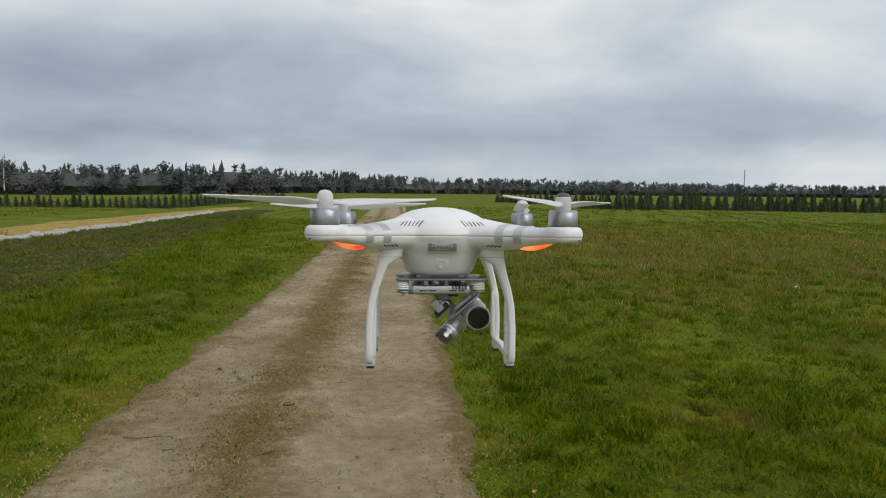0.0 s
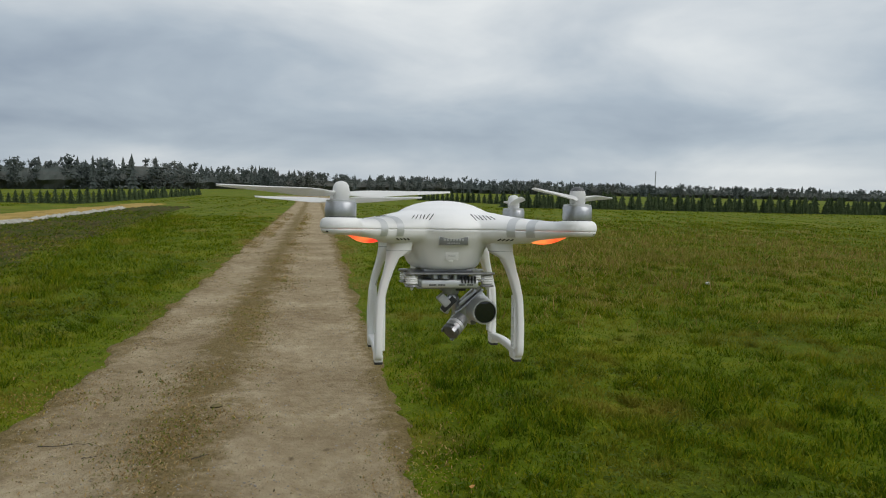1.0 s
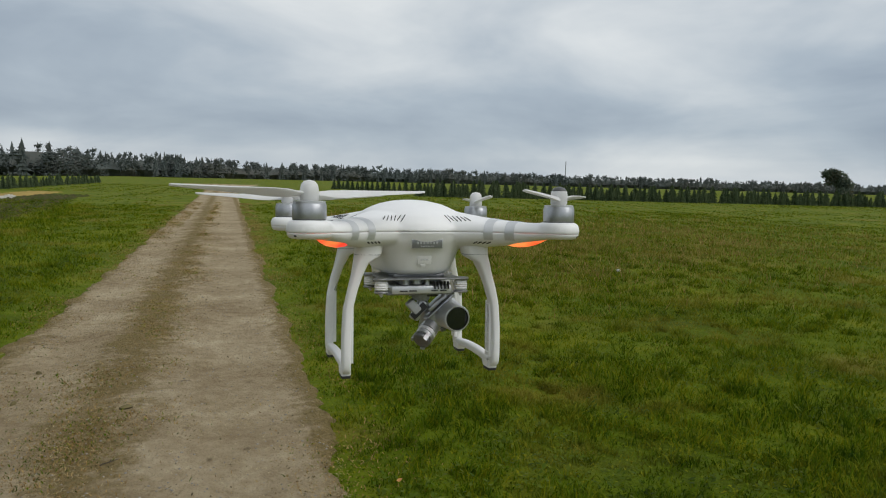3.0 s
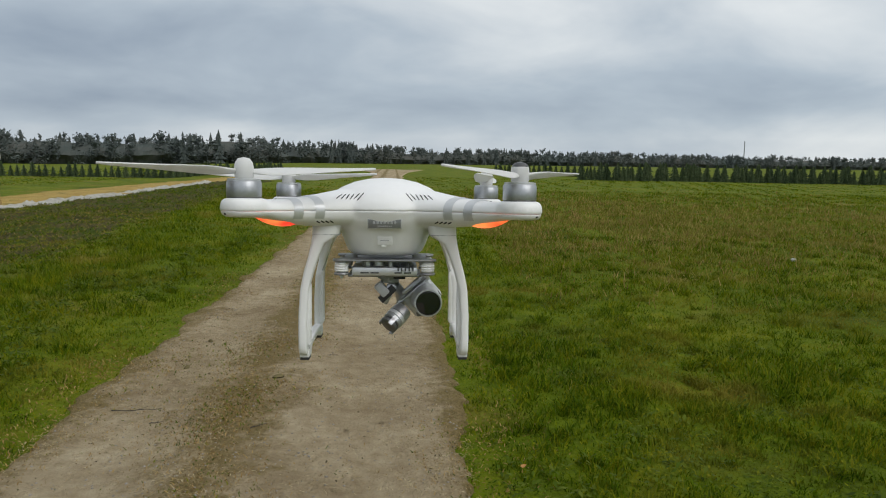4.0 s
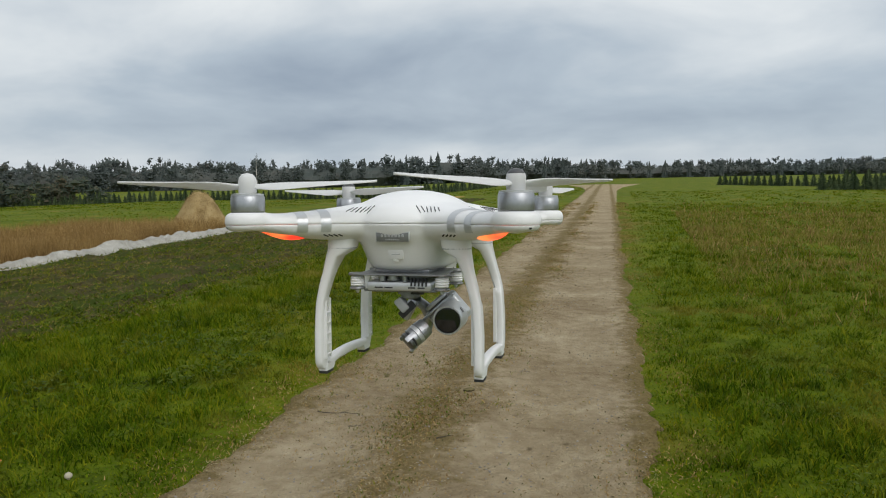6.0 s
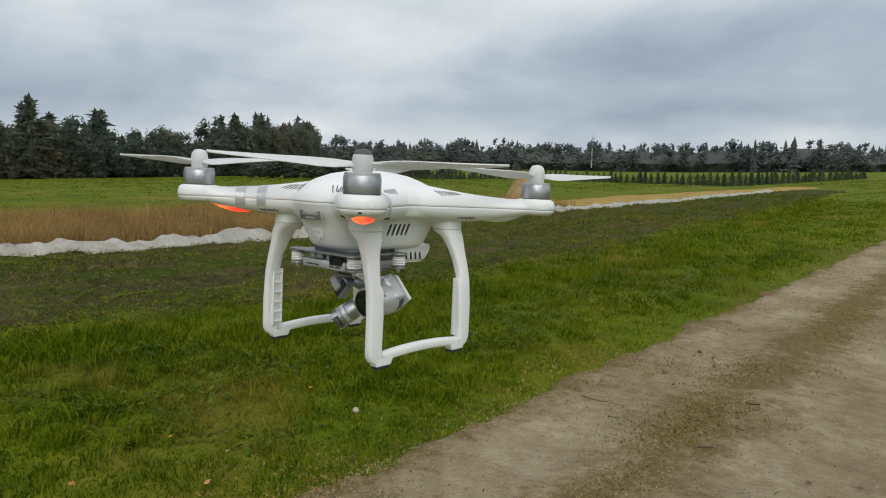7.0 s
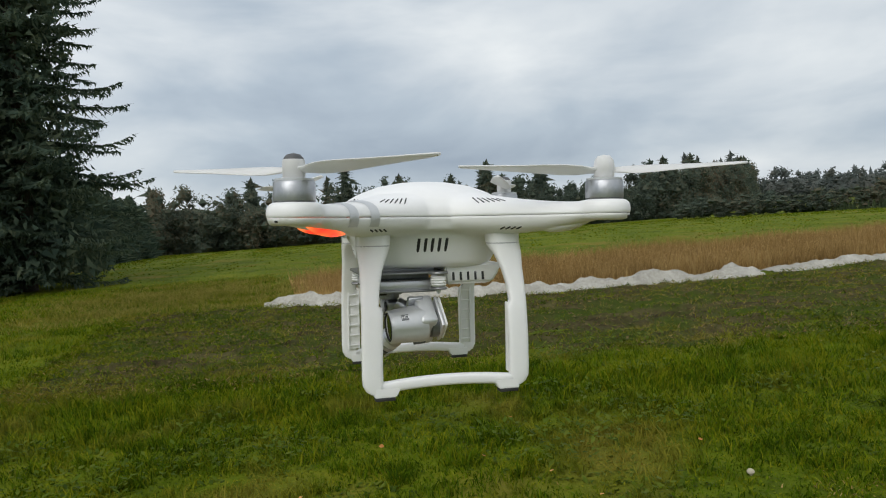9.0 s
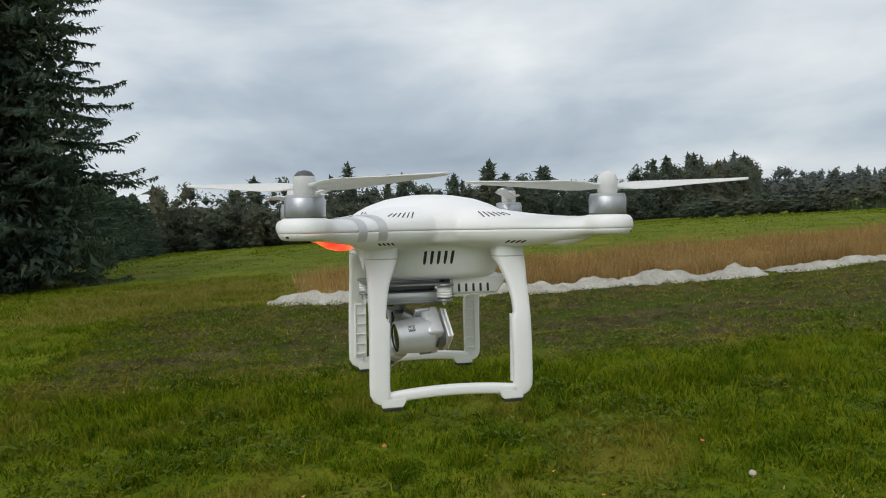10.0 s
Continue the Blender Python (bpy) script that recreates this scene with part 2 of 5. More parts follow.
BARK = material("bark", [(0.03, 0.024, 0.018), (0.075, 0.06, 0.045)], 4, 0.95, bump=0.9, bump_scale=20)
SPRUCE = material("spruce_needles", [(0.044, 0.070, 0.054), (0.078, 0.112, 0.078), (0.125, 0.15, 0.095)], 0.6, 0.8, island=0.6, spec=0.05, detail=2, through_light=0.3)
YOUNG = material("young_spruce_needles", [(0.042, 0.064, 0.032), (0.068, 0.098, 0.045), (0.10, 0.13, 0.06)], 0.9, 0.8, island=0.6, spec=0.15, detail=2, pick=0.5)
# lifted base colour: it carries some of the haze before the wood
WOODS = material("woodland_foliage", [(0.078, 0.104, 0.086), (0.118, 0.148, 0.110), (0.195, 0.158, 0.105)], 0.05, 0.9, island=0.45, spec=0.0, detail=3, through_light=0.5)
# paler and bluer than its leaves: distance haze put into the base colour
HAZEWOODS = material("hazed_far_foliage", [(0.105, 0.128, 0.126), (0.130, 0.152, 0.142), (0.160, 0.160, 0.142)], 0.02, 0.95, island=0.35, spec=0.0, detail=3, through_light=0.4)
AUTUMN = material("autumn_leaves", [(0.05, 0.045, 0.015), (0.13, 0.085, 0.018), (0.21, 0.13, 0.025)], 1.2, 0.8, island=0.8, spec=0.15, detail=2, through_light=0.2)
LEAFLITTER = material("fallen_leaf", [(0.33, 0.14, 0.035), (0.48, 0.25, 0.08)], 20, 0.7, pick=0.8, spec=0.2)
MUSHROOM = material("pale_mushroom", [(0.34, 0.30, 0.21), (0.45, 0.41, 0.31)], 60, 0.6)
STEEL = material("galvanised_steel", [(0.30, 0.32, 0.34), (0.40, 0.42, 0.44)], 0.5, 0.6, 0.3)


# ---- building helpers ----
def mesh_of(name, verts, faces, mat, smooth=False):
    me = bpy.data.meshes.new(name)
    me.from_pydata(verts, [], faces)
    me.materials.append(mat)
    if smooth:
        me.polygons.foreach_set("use_smooth", [True] * len(me.polygons))
    return me


def tris_mesh(name, verts, tris, mat):
    """A mesh from large arrays of corners and triangles."""
    verts, tris = np.asarray(verts, np.float32), np.asarray(tris, np.int32)
    me = bpy.data.meshes.new(name)
    me.vertices.add(len(verts))
    me.vertices.foreach_set("co", verts.ravel())
    me.loops.add(tris.size)
    me.loops.foreach_set("vertex_index", tris.ravel())
    me.polygons.add(len(tris))
    me.polygons.foreach_set("loop_start", np.arange(0, tris.size, 3, dtype=np.int32))
    me.update(calc_edges=True)
    me.materials.append(mat)
    return me


def part(name, bm, mat, parent=None, label="", smooth=True, m=None, sharp=40):
    """One bmesh as ONE mesh object under a thing or a part."""
    bmesh.ops.recalc_face_normals(bm, faces=bm.faces)
    me = bpy.data.meshes.new(name)
    if smooth:
        for f in bm.faces:
            f.smooth = True
        for e in bm.edges:
            if len(e.link_faces) == 2 and e.calc_face_angle(0) > radians(sharp):
                e.smooth = False
    bm.to_mesh(me)
    bm.free()
    me.materials.append(mat)
    ob = new(name, me)
    ob.parent = parent
    if m is not None:
        ob.matrix_basis = m
    if label:
        tagged(ob, label)
    return ob


def thing(name, m, label, category, group="", kind=""):
    ob = new(name)
    ob.empty_display_size = 0.05
    ob.matrix_basis = m
    return tagged(ob, label, category, group, kind)


def box(sx, sy, sz, bevel=0.0, m=None, seg=2, bm=None):
    bm = bm or bmesh.new()
    made = bmesh.ops.create_cube(bm, size=1.0, matrix=(m or Matrix()) @ Matrix.Diagonal((sx, sy, sz, 1)))
    if bevel:
        edges = list({e for v in made["verts"] for e in v.link_edges})
        bmesh.ops.bevel(bm, geom=edges, offset=bevel, segments=seg, profile=0.5, affect="EDGES")
    return bm


def lathe(profile, seg=32, m=None, bm=None):
    """A turned body from (radius, height) pairs."""
    bm = bm or bmesh.new()
    m = m or Matrix()
    rings = []
    for r, z in profile:
        if r < 1e-6:
            rings.append([bm.verts.new(m @ Vector((0, 0, z)))])
        else:
            rings.append([bm.verts.new(m @ Vector((r * math.cos(2 * math.pi * k / seg), r * math.sin(2 * math.pi * k / seg), z))) for k in range(seg)])
    for a, b in zip(rings, rings[1:]):
        for k in range(seg):
            if len(a) == 1 and len(b) == 1:
                continue
            q = [a[k % len(a)], a[(k + 1) % len(a)], b[(k + 1) % len(b)], b[k % len(b)]]
            q = list(dict.fromkeys(q))
            if len(q) >= 3:
                bm.faces.new(q)
    for ring, end in ((rings[0], 0), (rings[-1], 1)):
        if len(ring) > 1:
            bm.faces.new(ring)
    return bm


def loft(rings, bm=None, cap=True):
    """Skin over rings of equally many points."""
    bm = bm or bmesh.new()
    rows = [[bm.verts.new(p) for p in ring] for ring in rings]
    n = len(rows[0])
    for a, b in zip(rows, rows[1:]):
        for k in range(n):
            bm.faces.new((a[k], a[(k + 1) % n], b[(k + 1) % n], b[k]))
    if cap:
        bm.faces.new(rows[0]), bm.faces.new(rows[-1])
    return bm


def superring(cx, cy, cz, a, b, n=24, power=2.6):
    """A level ring between an ellipse and a box."""
    pts = []
    for k in range(n):
        t = 2 * math.pi * k / n
        c, s = math.cos(t), math.sin(t)
        pts.append(Vector((cx + a * math.copysign(abs(c) ** (2 / power), c), cy + b * math.copysign(abs(s) ** (2 / power), s), cz)))
    return pts


def tube(path, radii, seg=8, bm=None, flat=1.0):
    """A round bar along a path."""
    bm = bm or bmesh.new()
    path = [Vector(p) for p in path]
    rings = []
    for k, p in enumerate(path):
        d = (path[min(k + 1, len(path) - 1)] - path[max(k - 1, 0)]).normalized()
        side = d.cross(Vector((0, 0, 1)))
        side = side.normalized() if side.length > 1e-4 else Vector((1, 0, 0))
        up = side.cross(d).normalized()
        r = radii[k] if hasattr(radii, "__len__") else radii
        rings.append([p + r * (math.cos(2 * math.pi * j / seg) * side + flat * math.sin(2 * math.pi * j / seg) * up) for j in range(seg)])
    return loft(rings, bm)


def wobble(x, y, s=1.0, seed=0.0):
    return noise.noise(Vector((x * s + seed, y * s - seed, seed * 0.37)))


# ---- ground ----
def slope(x):
    """The land falls gently away to the west."""
    return -0.022 * np.maximum(0.0, -np.asarray(x, float) - 40.0).clip(0, 70)


def ground_height(x, y):
    x, y = np.asarray(x, float), np.asarray(y, float)
    rough = 0.02 * np.sin(1.7 * x + 0.6 * y) * np.sin(1.1 * y - 0.4 * x) + 0.014 * np.sin(3.9 * x - 1.3 * y + 1.0) + 0.011 * np.sin(4.7 * y + 2.1 * x)
    off_track = np.clip(np.abs(x + 0.9) - 1.35, 0, 1)
    return slope(x) + rough * off_track + 0.05 * np.clip(off_track, 0, 0.8)


def spaced(lo, hi, fine, far, grow=1.22):
    """Grid lines, fine between lo and hi and ever wider out to far."""
    mid = list(np.arange(lo, hi, fine))
    a, b, s = mid[0], mid[-1], fine
    left, right = [], []
    while b < far:
        s *= grow
        a, b = a - s, b + s
        left.append(a), right.append(b)
    return np.array(left[::-1] + mid + right)


def grid_mesh(name, xs, ys, height, mat):
    gx, gy = np.meshgrid(xs, ys, indexing="ij")
    co = np.stack([gx, gy, height(gx, gy)], -1).reshape(-1, 3)
    n, k = len(ys), np.arange((len(xs) - 1) * (len(ys) - 1))
    i, j = k // (n - 1), k % (n - 1)
    a = i * n + j
    tris = np.concatenate([np.stack([a, a + n, a + n + 1], -1), np.stack([a, a + n + 1, a + 1], -1)])
    me = tris_mesh(name, co, tris, mat)
    me.polygons.foreach_set("use_smooth", [True] * len(me.polygons))
    return me


ground = tagged(new("ground", grid_mesh("ground", spaced(-24, 16, 0.22, 2600), spaced(-3, 26, 0.22, 2600), ground_height, FIELD)), "mown green grass field with yellowish patches", "ground", kind="structure")


def strip(name, y0, y1, step, left, right, across, height, mat, label, category):
    """A long ground surface between two wandering edges, whose rim dips into the ground."""
    ys = np.arange(y0, y1, step) if np.isscalar(step) else step
    verts, faces = [], []
    for y in ys:
        a, b = left(y), right(y)
        for k in range(across + 1):
            u = k / across
            x = a + (b - a) * u
            rim = min(1.0, (40.0 if across < 40 else 9.0) * min(u, 1 - u))
            verts.append((x, y, height(x, y, u) * rim - 0.03 * (1 - rim) + float(slope(x))))
    n = across + 1
    for i in range(len(ys) - 1):
        for k in range(across):
            faces.append((i * n + k, i * n + k + 1, (i + 1) * n + k + 1, (i + 1) * n + k))
    return tagged(new(name, mesh_of(name, verts, faces, mat, True)), label, category, kind="structure")


def track_rows():
    ys, y, s = [], -6.0, 0.07
    while y < 128:
        ys.append(y)
        if y > 14:
            s *= 1.02
        y += s
    return ys


def track_left(y):
    return -2.34 + 0.14 * wobble(0, y, 1.1, 3) + 0.08 * wobble(1, y, 3.5, 5) + 0.08 * wobble(1, y, 9, 5) - 0.012 * max(0, y - 15) - 0.0016 * max(0, y - 72) ** 2


def track_right(y):
    return 0.50 + 0.14 * wobble(5, y, 1.0, 9) + 0.08 * wobble(6, y, 3.3, 2) + 0.08 * wobble(6, y, 9, 2) - 0.008 * min(25, max(0, y - 8)) + 0.0014 * max(0, y - 72) ** 2


def track_height(x, y, u):
    crown = 0.030 * math.exp(-((u - 0.46) / 0.13) ** 2) - 0.022 * math.exp(-((u - 0.2) / 0.1) ** 2) - 0.022 * math.exp(-((u - 0.76) / 0.1) ** 2)
    return 0.035 + 0.07 * min(1.0, max(0.0, (y - 66) / 10)) + crown + 0.010 * wobble(x, y, 2.3, 4) + 0.006 * wobble(x, y, 7.0, 8)


road = strip("dirt_track", 0, 0, track_rows(), track_left, track_right, 34, track_height, TRACK, "pale brown dirt farm track with worn wheel ruts", "road")


def cover_line(y):
    """Front edge of the white cover that bounds the tilled strip."""
    return float(np.interp(y, [-2, 0.4, 2, 6, 10, 20, 30, 44, 60], [-14.6, -14.0, -13.2, -11.9, -11.6, -12.2, -12.0, -12.5, -12.8]))


def tilled_right(y):
    return float(np.interp(y, [-3, 0.5, 3, 5, 8, 13, 20, 33, 50], [-7.6, -7.0, -6.8, -6.3, -5.9, -5.9, -6.9, -8.0, -9.5])) + 0.25 * wobble(2, y, 0.9, 6) + 0.12 * wobble(2, y, 3.5, 1)


def clods(x, y, u):
    furrow = 0.052 * math.sin(2 * math.pi * x / 0.42 + 0.8 * wobble(x, y, 0.6, 2))
    return 0.085 + furrow + 0.06 * wobble(x, y, 3.3, 7) + 0.045 * wobble(x, y, 8.0, 3)


tilled = strip("tilled_strip", -2.2, 54, 0.16, lambda y: cover_line(y) - 0.5 + 0.2 * wobble(4, y, 1.0, 2), tilled_right, 56, clods, SOIL, "dark tilled soil strip with weeds and clods", "ground")
straw = strip("straw_strip", 1.0, 62, 0.4, lambda y: float(np.interp(y, [-6, 18, 27, 62], [-21, -20.5, -16.6, -15.6])) + 0.9 * wobble(1, y, 0.35, 4), lambda y: cover_line(y) - 0.3 if y > 0 else -15.2 + 0.8 * wobble(3, y, 0.8, 4), 24, lambda x, y, u: 0.075 + 0.03 * wobble(x, y, 2.0, 5), STRAW, "yellow straw stubble strip beside the tilled soil", "ground")


# ---- grass and stalks ----
def blades(name, x, y, z, height, width, lean, mat, label, category, rng, near=7.0, eye=(-0.2, 0.0)):
    """Tapered, bent blades rooted at the given places: three triangles each close by, one further off."""
    n = len(x)
    a, d = rng.uniform(0, 2 * np.pi, n), rng.uniform(0, 2 * np.pi, n)
    side = np.stack([np.cos(a), np.sin(a), 0 * a], -1) * (width / 2)[:, None]
    bend = np.stack([np.cos(d), np.sin(d), 0 * d], -1) * (lean * height)[:, None]
    root = np.stack([x, y, z], -1)
    up = np.stack([0 * x, 0 * x, height], -1)
    mid = root + 0.55 * up + 0.35 * bend
    tip = root + up * (1 - 0.3 * lean[:, None]) + bend
    close = np.hypot(x - eye[0], y - eye[1]) < near
    co = np.stack([root - side, root + side, mid - 0.75 * side, mid + 0.75 * side, tip], 1)[close].reshape(-1, 3)
    b = 5 * np.arange(int(close.sum()))[:, None]
    tris = np.concatenate([b + [0, 1, 3], b + [0, 3, 2], b + [2, 3, 4]])
    far = np.stack([root - side, root + side, tip], 1)[~close].reshape(-1, 3)
    more = len(co) + 3 * np.arange(int((~close).sum()))[:, None] + [0, 1, 2]
    return tagged(new(name, tris_mesh(name, np.concatenate([co, far]), np.concatenate([tris, more]), mat)), label, category, kind="stuff")


def leaf_discs(name, x, y, z, size, mat, label, category, rng):
    """Low broad leaves: small tilted lozenges of two triangles."""
    n = len(x)
    a = rng.uniform(0, 2 * np.pi, n)
    d = np.stack([np.cos(a), np.sin(a), rng.uniform(-0.1, 0.7, n)], -1) * size[:, None]
    s = np.stack([-np.sin(a), np.cos(a), rng.uniform(-0.3, 0.3, n)], -1) * (size * 0.26)[:, None]
    p = np.stack([x, y, z], -1)
    co = np.stack([p, p + 0.55 * d + s, p + d, p + 0.55 * d - s], 1).reshape(-1, 3)
    b = 4 * np.arange(n)[:, None]
    return tagged(new(name, tris_mesh(name, co, np.concatenate([b + [0, 1, 2], b + [0, 2, 3]]), mat)), label, category, kind="stuff")


def scatter(rng, n, x0, x1, y0, y1, focus, power=1.0):
    """Places whose density falls off with the distance from a focus."""
    out, got = [], 0
    while got < n:
        x, y = rng.uniform(x0, x1, 4 * n), rng.uniform(y0, y1, 4 * n)
        d = np.hypot(x - focus[0], y - focus[1])
        keep = rng.uniform(0, 1, 4 * n) < np.minimum(1, (4.0 / np.maximum(d, 1)) ** power)
        out.append(np.stack([x[keep], y[keep]], -1))
        got += keep.sum()
    return np.concatenate(out)[:n].T


def patchy(x, y):
    """Slow variation over the meadow, from 0 to 1."""
    return 0.5 + 0.25 * np.sin(0.9 * x + 0.5 * y + 1) * np.sin(0.7 * y - 0.3 * x) + 0.25 * np.sin(2.3 * x - 1.1 * y) * np.sin(1.9 * y + 0.8 * x + 2)


def tuft(x, y):
    """Tussocks a hand or two across."""
    s = np.sin(7.1 * x + 3.0 * np.sin(2.2 * y)) * np.sin(6.3 * y + 2.6 * np.sin(1.9 * x)) + 0.6 * np.sin(15.0 * x + 2 * np.sin(5 * y)) * np.sin(13.0 * y + 1)
    return np.clip(0.92 + 0.62 * s, 0.35, 1.9)


rng = np.random.default_rng(7)


def meadow_east():
    x, y = scatter(rng, 262000, 0.35, 30, 1.5, 42, (0.3, 0.5), 1.5)
    keep = x > 0.43 - 0.008 * np.minimum(25, y) + rng.normal(0.02, 0.20, len(x))
    x, y = x[keep], y[keep]
    p = patchy(x, y)
    h = (0.030 + 0.075 * p) * tuft(x, y) * rng.uniform(0.5, 1.4, len(x)) * np.clip(0.5 + (x - 0.5) * 0.7, 0.45, 1.1)
    far = np.hypot(x, y)
    blades("meadow_grass", x, y, ground_height(x, y) - 0.01, h, (0.0042 + 0.0010 * far) * rng.uniform(0.7, 1.3, len(x)), rng.uniform(0.2, 1.0, len(x)), BLADE, "lush green meadow grass beside the track", "grass", rng)
    x, y = scatter(rng, 26000, 0.6, 12, 2.0, 16, (0.3, 0.5), 1.2)
    keep = patchy(1.7 * x + 2, 1.5 * y) > 0.55
    x, y = x[keep], y[keep]
    leaf_discs("meadow_herbs", x, y, ground_height(x, y) + rng.uniform(0.0, 0.06, len(x)), rng.uniform(0.018, 0.05, len(x)), WEED, "broad-leaved herbs among the meadow grass", "weeds", rng)
    x, y = scatter(rng, 24000, 0.4, 18, 5.0, 26, (0.3, 3.5), 1.0)
    keep = patchy(1.1 * x + 5, 1.2 * y + 1) > 0.5
    x, y = x[keep], y[keep]
    blades("meadow_dry_grass", x, y, ground_height(x, y), rng.uniform(0.02, 0.06, len(x)), (0.003 + 0.0008 * np.hypot(x, y)), rng.uniform(0.3, 1.1, len(x)), YELLOW, "yellowed grass among the green meadow", "grass", rng)


def verge_west():
    x, y = scatter(rng, 170000, -8.5, -2.1, -3.5, 40, (-0.5, 1.5), 1.2)
    edge = np.interp(y, [-3, 0.5, 3, 5, 8, 13, 20, 33, 50], [-7.6, -7.0, -6.8, -6.3, -5.9, -5.9, -6.9, -8.0, -9.5])
    keep = (x < -2.28 + rng.normal(0, 0.20, len(x)) - 0.012 * np.maximum(0, y - 15)) & (x > edge + rng.normal(0, 0.32, len(x)))
    x, y, edge = x[keep], y[keep], edge[keep]
    tall = np.exp(-((x - edge - 0.9) / 0.9) ** 2)
    h = (0.035 + 0.065 * patchy(x, y) + 0.06 * tall) * tuft(x, y) * rng.uniform(0.5, 1.4, len(x)) * np.clip(0.55 + 0.7 * (-2.3 - x), 0.5, 1.0)
    far = np.hypot(x, y)
    blades("verge_grass", x, y, ground_height(x, y) - 0.01, h, (0.0042 + 0.0010 * far) * rng.uniform(0.7, 1.3, len(x)), rng.uniform(0.2, 1.0, len(x)), BLADE, "green verge grass between track and tilled strip", "grass", rng)
    x, y = scatter(rng, 32000, -8.0, -2.9, -3, 18, (-1.0, 2.5), 0.6)
    keep = patchy(1.7 * x + 2, 1.5 * y) > 0.5
    x, y = x[keep], y[keep]
    leaf_discs("verge_herbs", x, y, ground_height(x, y) + rng.uniform(0.0, 0.14, len(x)) * (patchy(1.7 * x + 2, 1.5 * y) > 0.62), rng.uniform(0.025, 0.07, len(x)), WEED, "broad-leaved herbs among the verge grass", "weeds", rng)


def verge_south():
    x, y = scatter(rng, 90000, -24, -6.8, -9, 0.6, (-5.5, 1.5), 1.1)
    far = np.hypot(x, y)
    blades("rough_grass", x, y, ground_height(x, y) - 0.01, (0.05 + 0.06 * patchy(x, y)) * tuft(x, y) * rng.uniform(0.5, 1.4, len(x)), (0.004 + 0.0010 * far) * rng.uniform(0.7, 1.3, len(x)), rng.uniform(0.2, 1.0, len(x)), BLADE, "rough green grass at the end of the tilled strip", "grass", rng)


def on_track(x, y):
    return np.array([track_height(a, b, min(1, max(0, (a + 2.34) / 2.84))) for a, b in zip(x, y)])


def track_tufts():
    """Short, half-dead growth on the crown of the track and along its rims."""
    for count, name, mat, label, h0, h1, base in ((120000, "track_tufts", DRYBLADE, "sparse dry grass on the crown of the track", 0.006, 0.03, 0.0), (52000, "track_weeds", BLADE, "low green weeds on the crown of the track", 0.008, 0.035, 0.22)):
        y = 1.5 + rng.uniform(0, 1, count) ** 1.5 * 44
        where = rng.uniform(0, 1, count)
        x = np.where(where < 0.55, -1.05 + rng.normal(0, 0.28, count), np.where(where < 0.8, -2.28 + rng.normal(0, 0.30, count), 0.50 + rng.normal(0, 0.24, count))) - 0.010 * np.maximum(0, y - 4) * (where < 0.55)
        keep = rng.uniform(0, 1, count) < np.clip(patchy(1.6 * x + 3, 1.3 * y) * 2.0 - 0.55 - base, 0.04, 1)
        x, y = x[keep], y[keep]
        blades(name, x, y, on_track(x, y) - 0.004, rng.uniform(h0, h1, len(x)), (0.003 + 0.0009 * y) * rng.uniform(0.7, 1.3, len(x)), rng.uniform(0.6, 1.8, len(x)), mat, label, "grass", rng)
    # straw litter and grit
    n = 24000
    y = 2.2 + rng.uniform(0, 1, n) ** 1.8 * 16
    x = rng.uniform(-2.3, 0.45, n)
    keep = rng.uniform(0, 1, n) < 0.25 + 0.75 * (patchy(1.6 * x + 3, 1.3 * y) > 0.5)
    x, y = x[keep], y[keep]
    blades("straw_litter", x, y, on_track(x, y) + 0.002, rng.uniform(0.004, 0.012, len(x)), rng.uniform(0.003, 0.005, len(x)), rng.uniform(3, 9, len(x)), STRAWBIT, "scattered straw bits on the dirt track", "straw", rng)
    n = 2600
    y = 1.8 + rng.uniform(0, 1, n) ** 1.5 * 24
    x = np.where(rng.uniform(0, 1, n) < 0.6, rng.choice([-1.95, -1.4, -0.6, 0.2], n) + rng.normal(0, 0.16, n), rng.uniform(-2.3, 0.45, n))
    keep = rng.uniform(0, 1, n) < np.clip(patchy(2.2 * x, 2.0 * y + 4) * 2.2 - 0.5, 0, 1)
    x, y = x[keep], y[keep]
    leaf_discs("track_litter", x, y, on_track(x, y) + 0.002, (0.009 + 0.0014 * y) * rng.uniform(0.7, 1.7, len(x)), CLOD, "dark trodden crumbs of earth on the track", "litter", rng)
    n = 3600
    y = 2.2 + rng.uniform(0, 1, n) ** 1.8 * 14
    x = rng.uniform(-2.25, 0.42, n)
    s = rng.uniform(0.003, 0.011, n)
    q = np.stack([x, y, on_track(x, y)], -1)[:, None]
    oct_ = np.array([(1, 0, 0), (0, 1, 0), (-1, 0, 0), (0, -1, 0), (0, 0, 0.7), (0, 0, -0.7)])
    co = (q + s[:, None, None] * (oct_ * rng.uniform(0.6, 1.3, (n, 6, 1)))).reshape(-1, 3)
    f = np.array([(0, 1, 4), (1, 2, 4), (2, 3, 4), (3, 0, 4), (1, 0, 5), (2, 1, 5), (3, 2, 5), (0, 3, 5)])
    tagged(new("gravel", tris_mesh("gravel", co, (6 * np.arange(n)[:, None, None] + f).reshape(-1, 3), PEBBLE)), "loose grit and pebbles on the dirt track", "gravel", kind="stuff")


def on_soil(x, y):
    return np.array([clods(a, b, 0) for a, b in zip(x, y)])


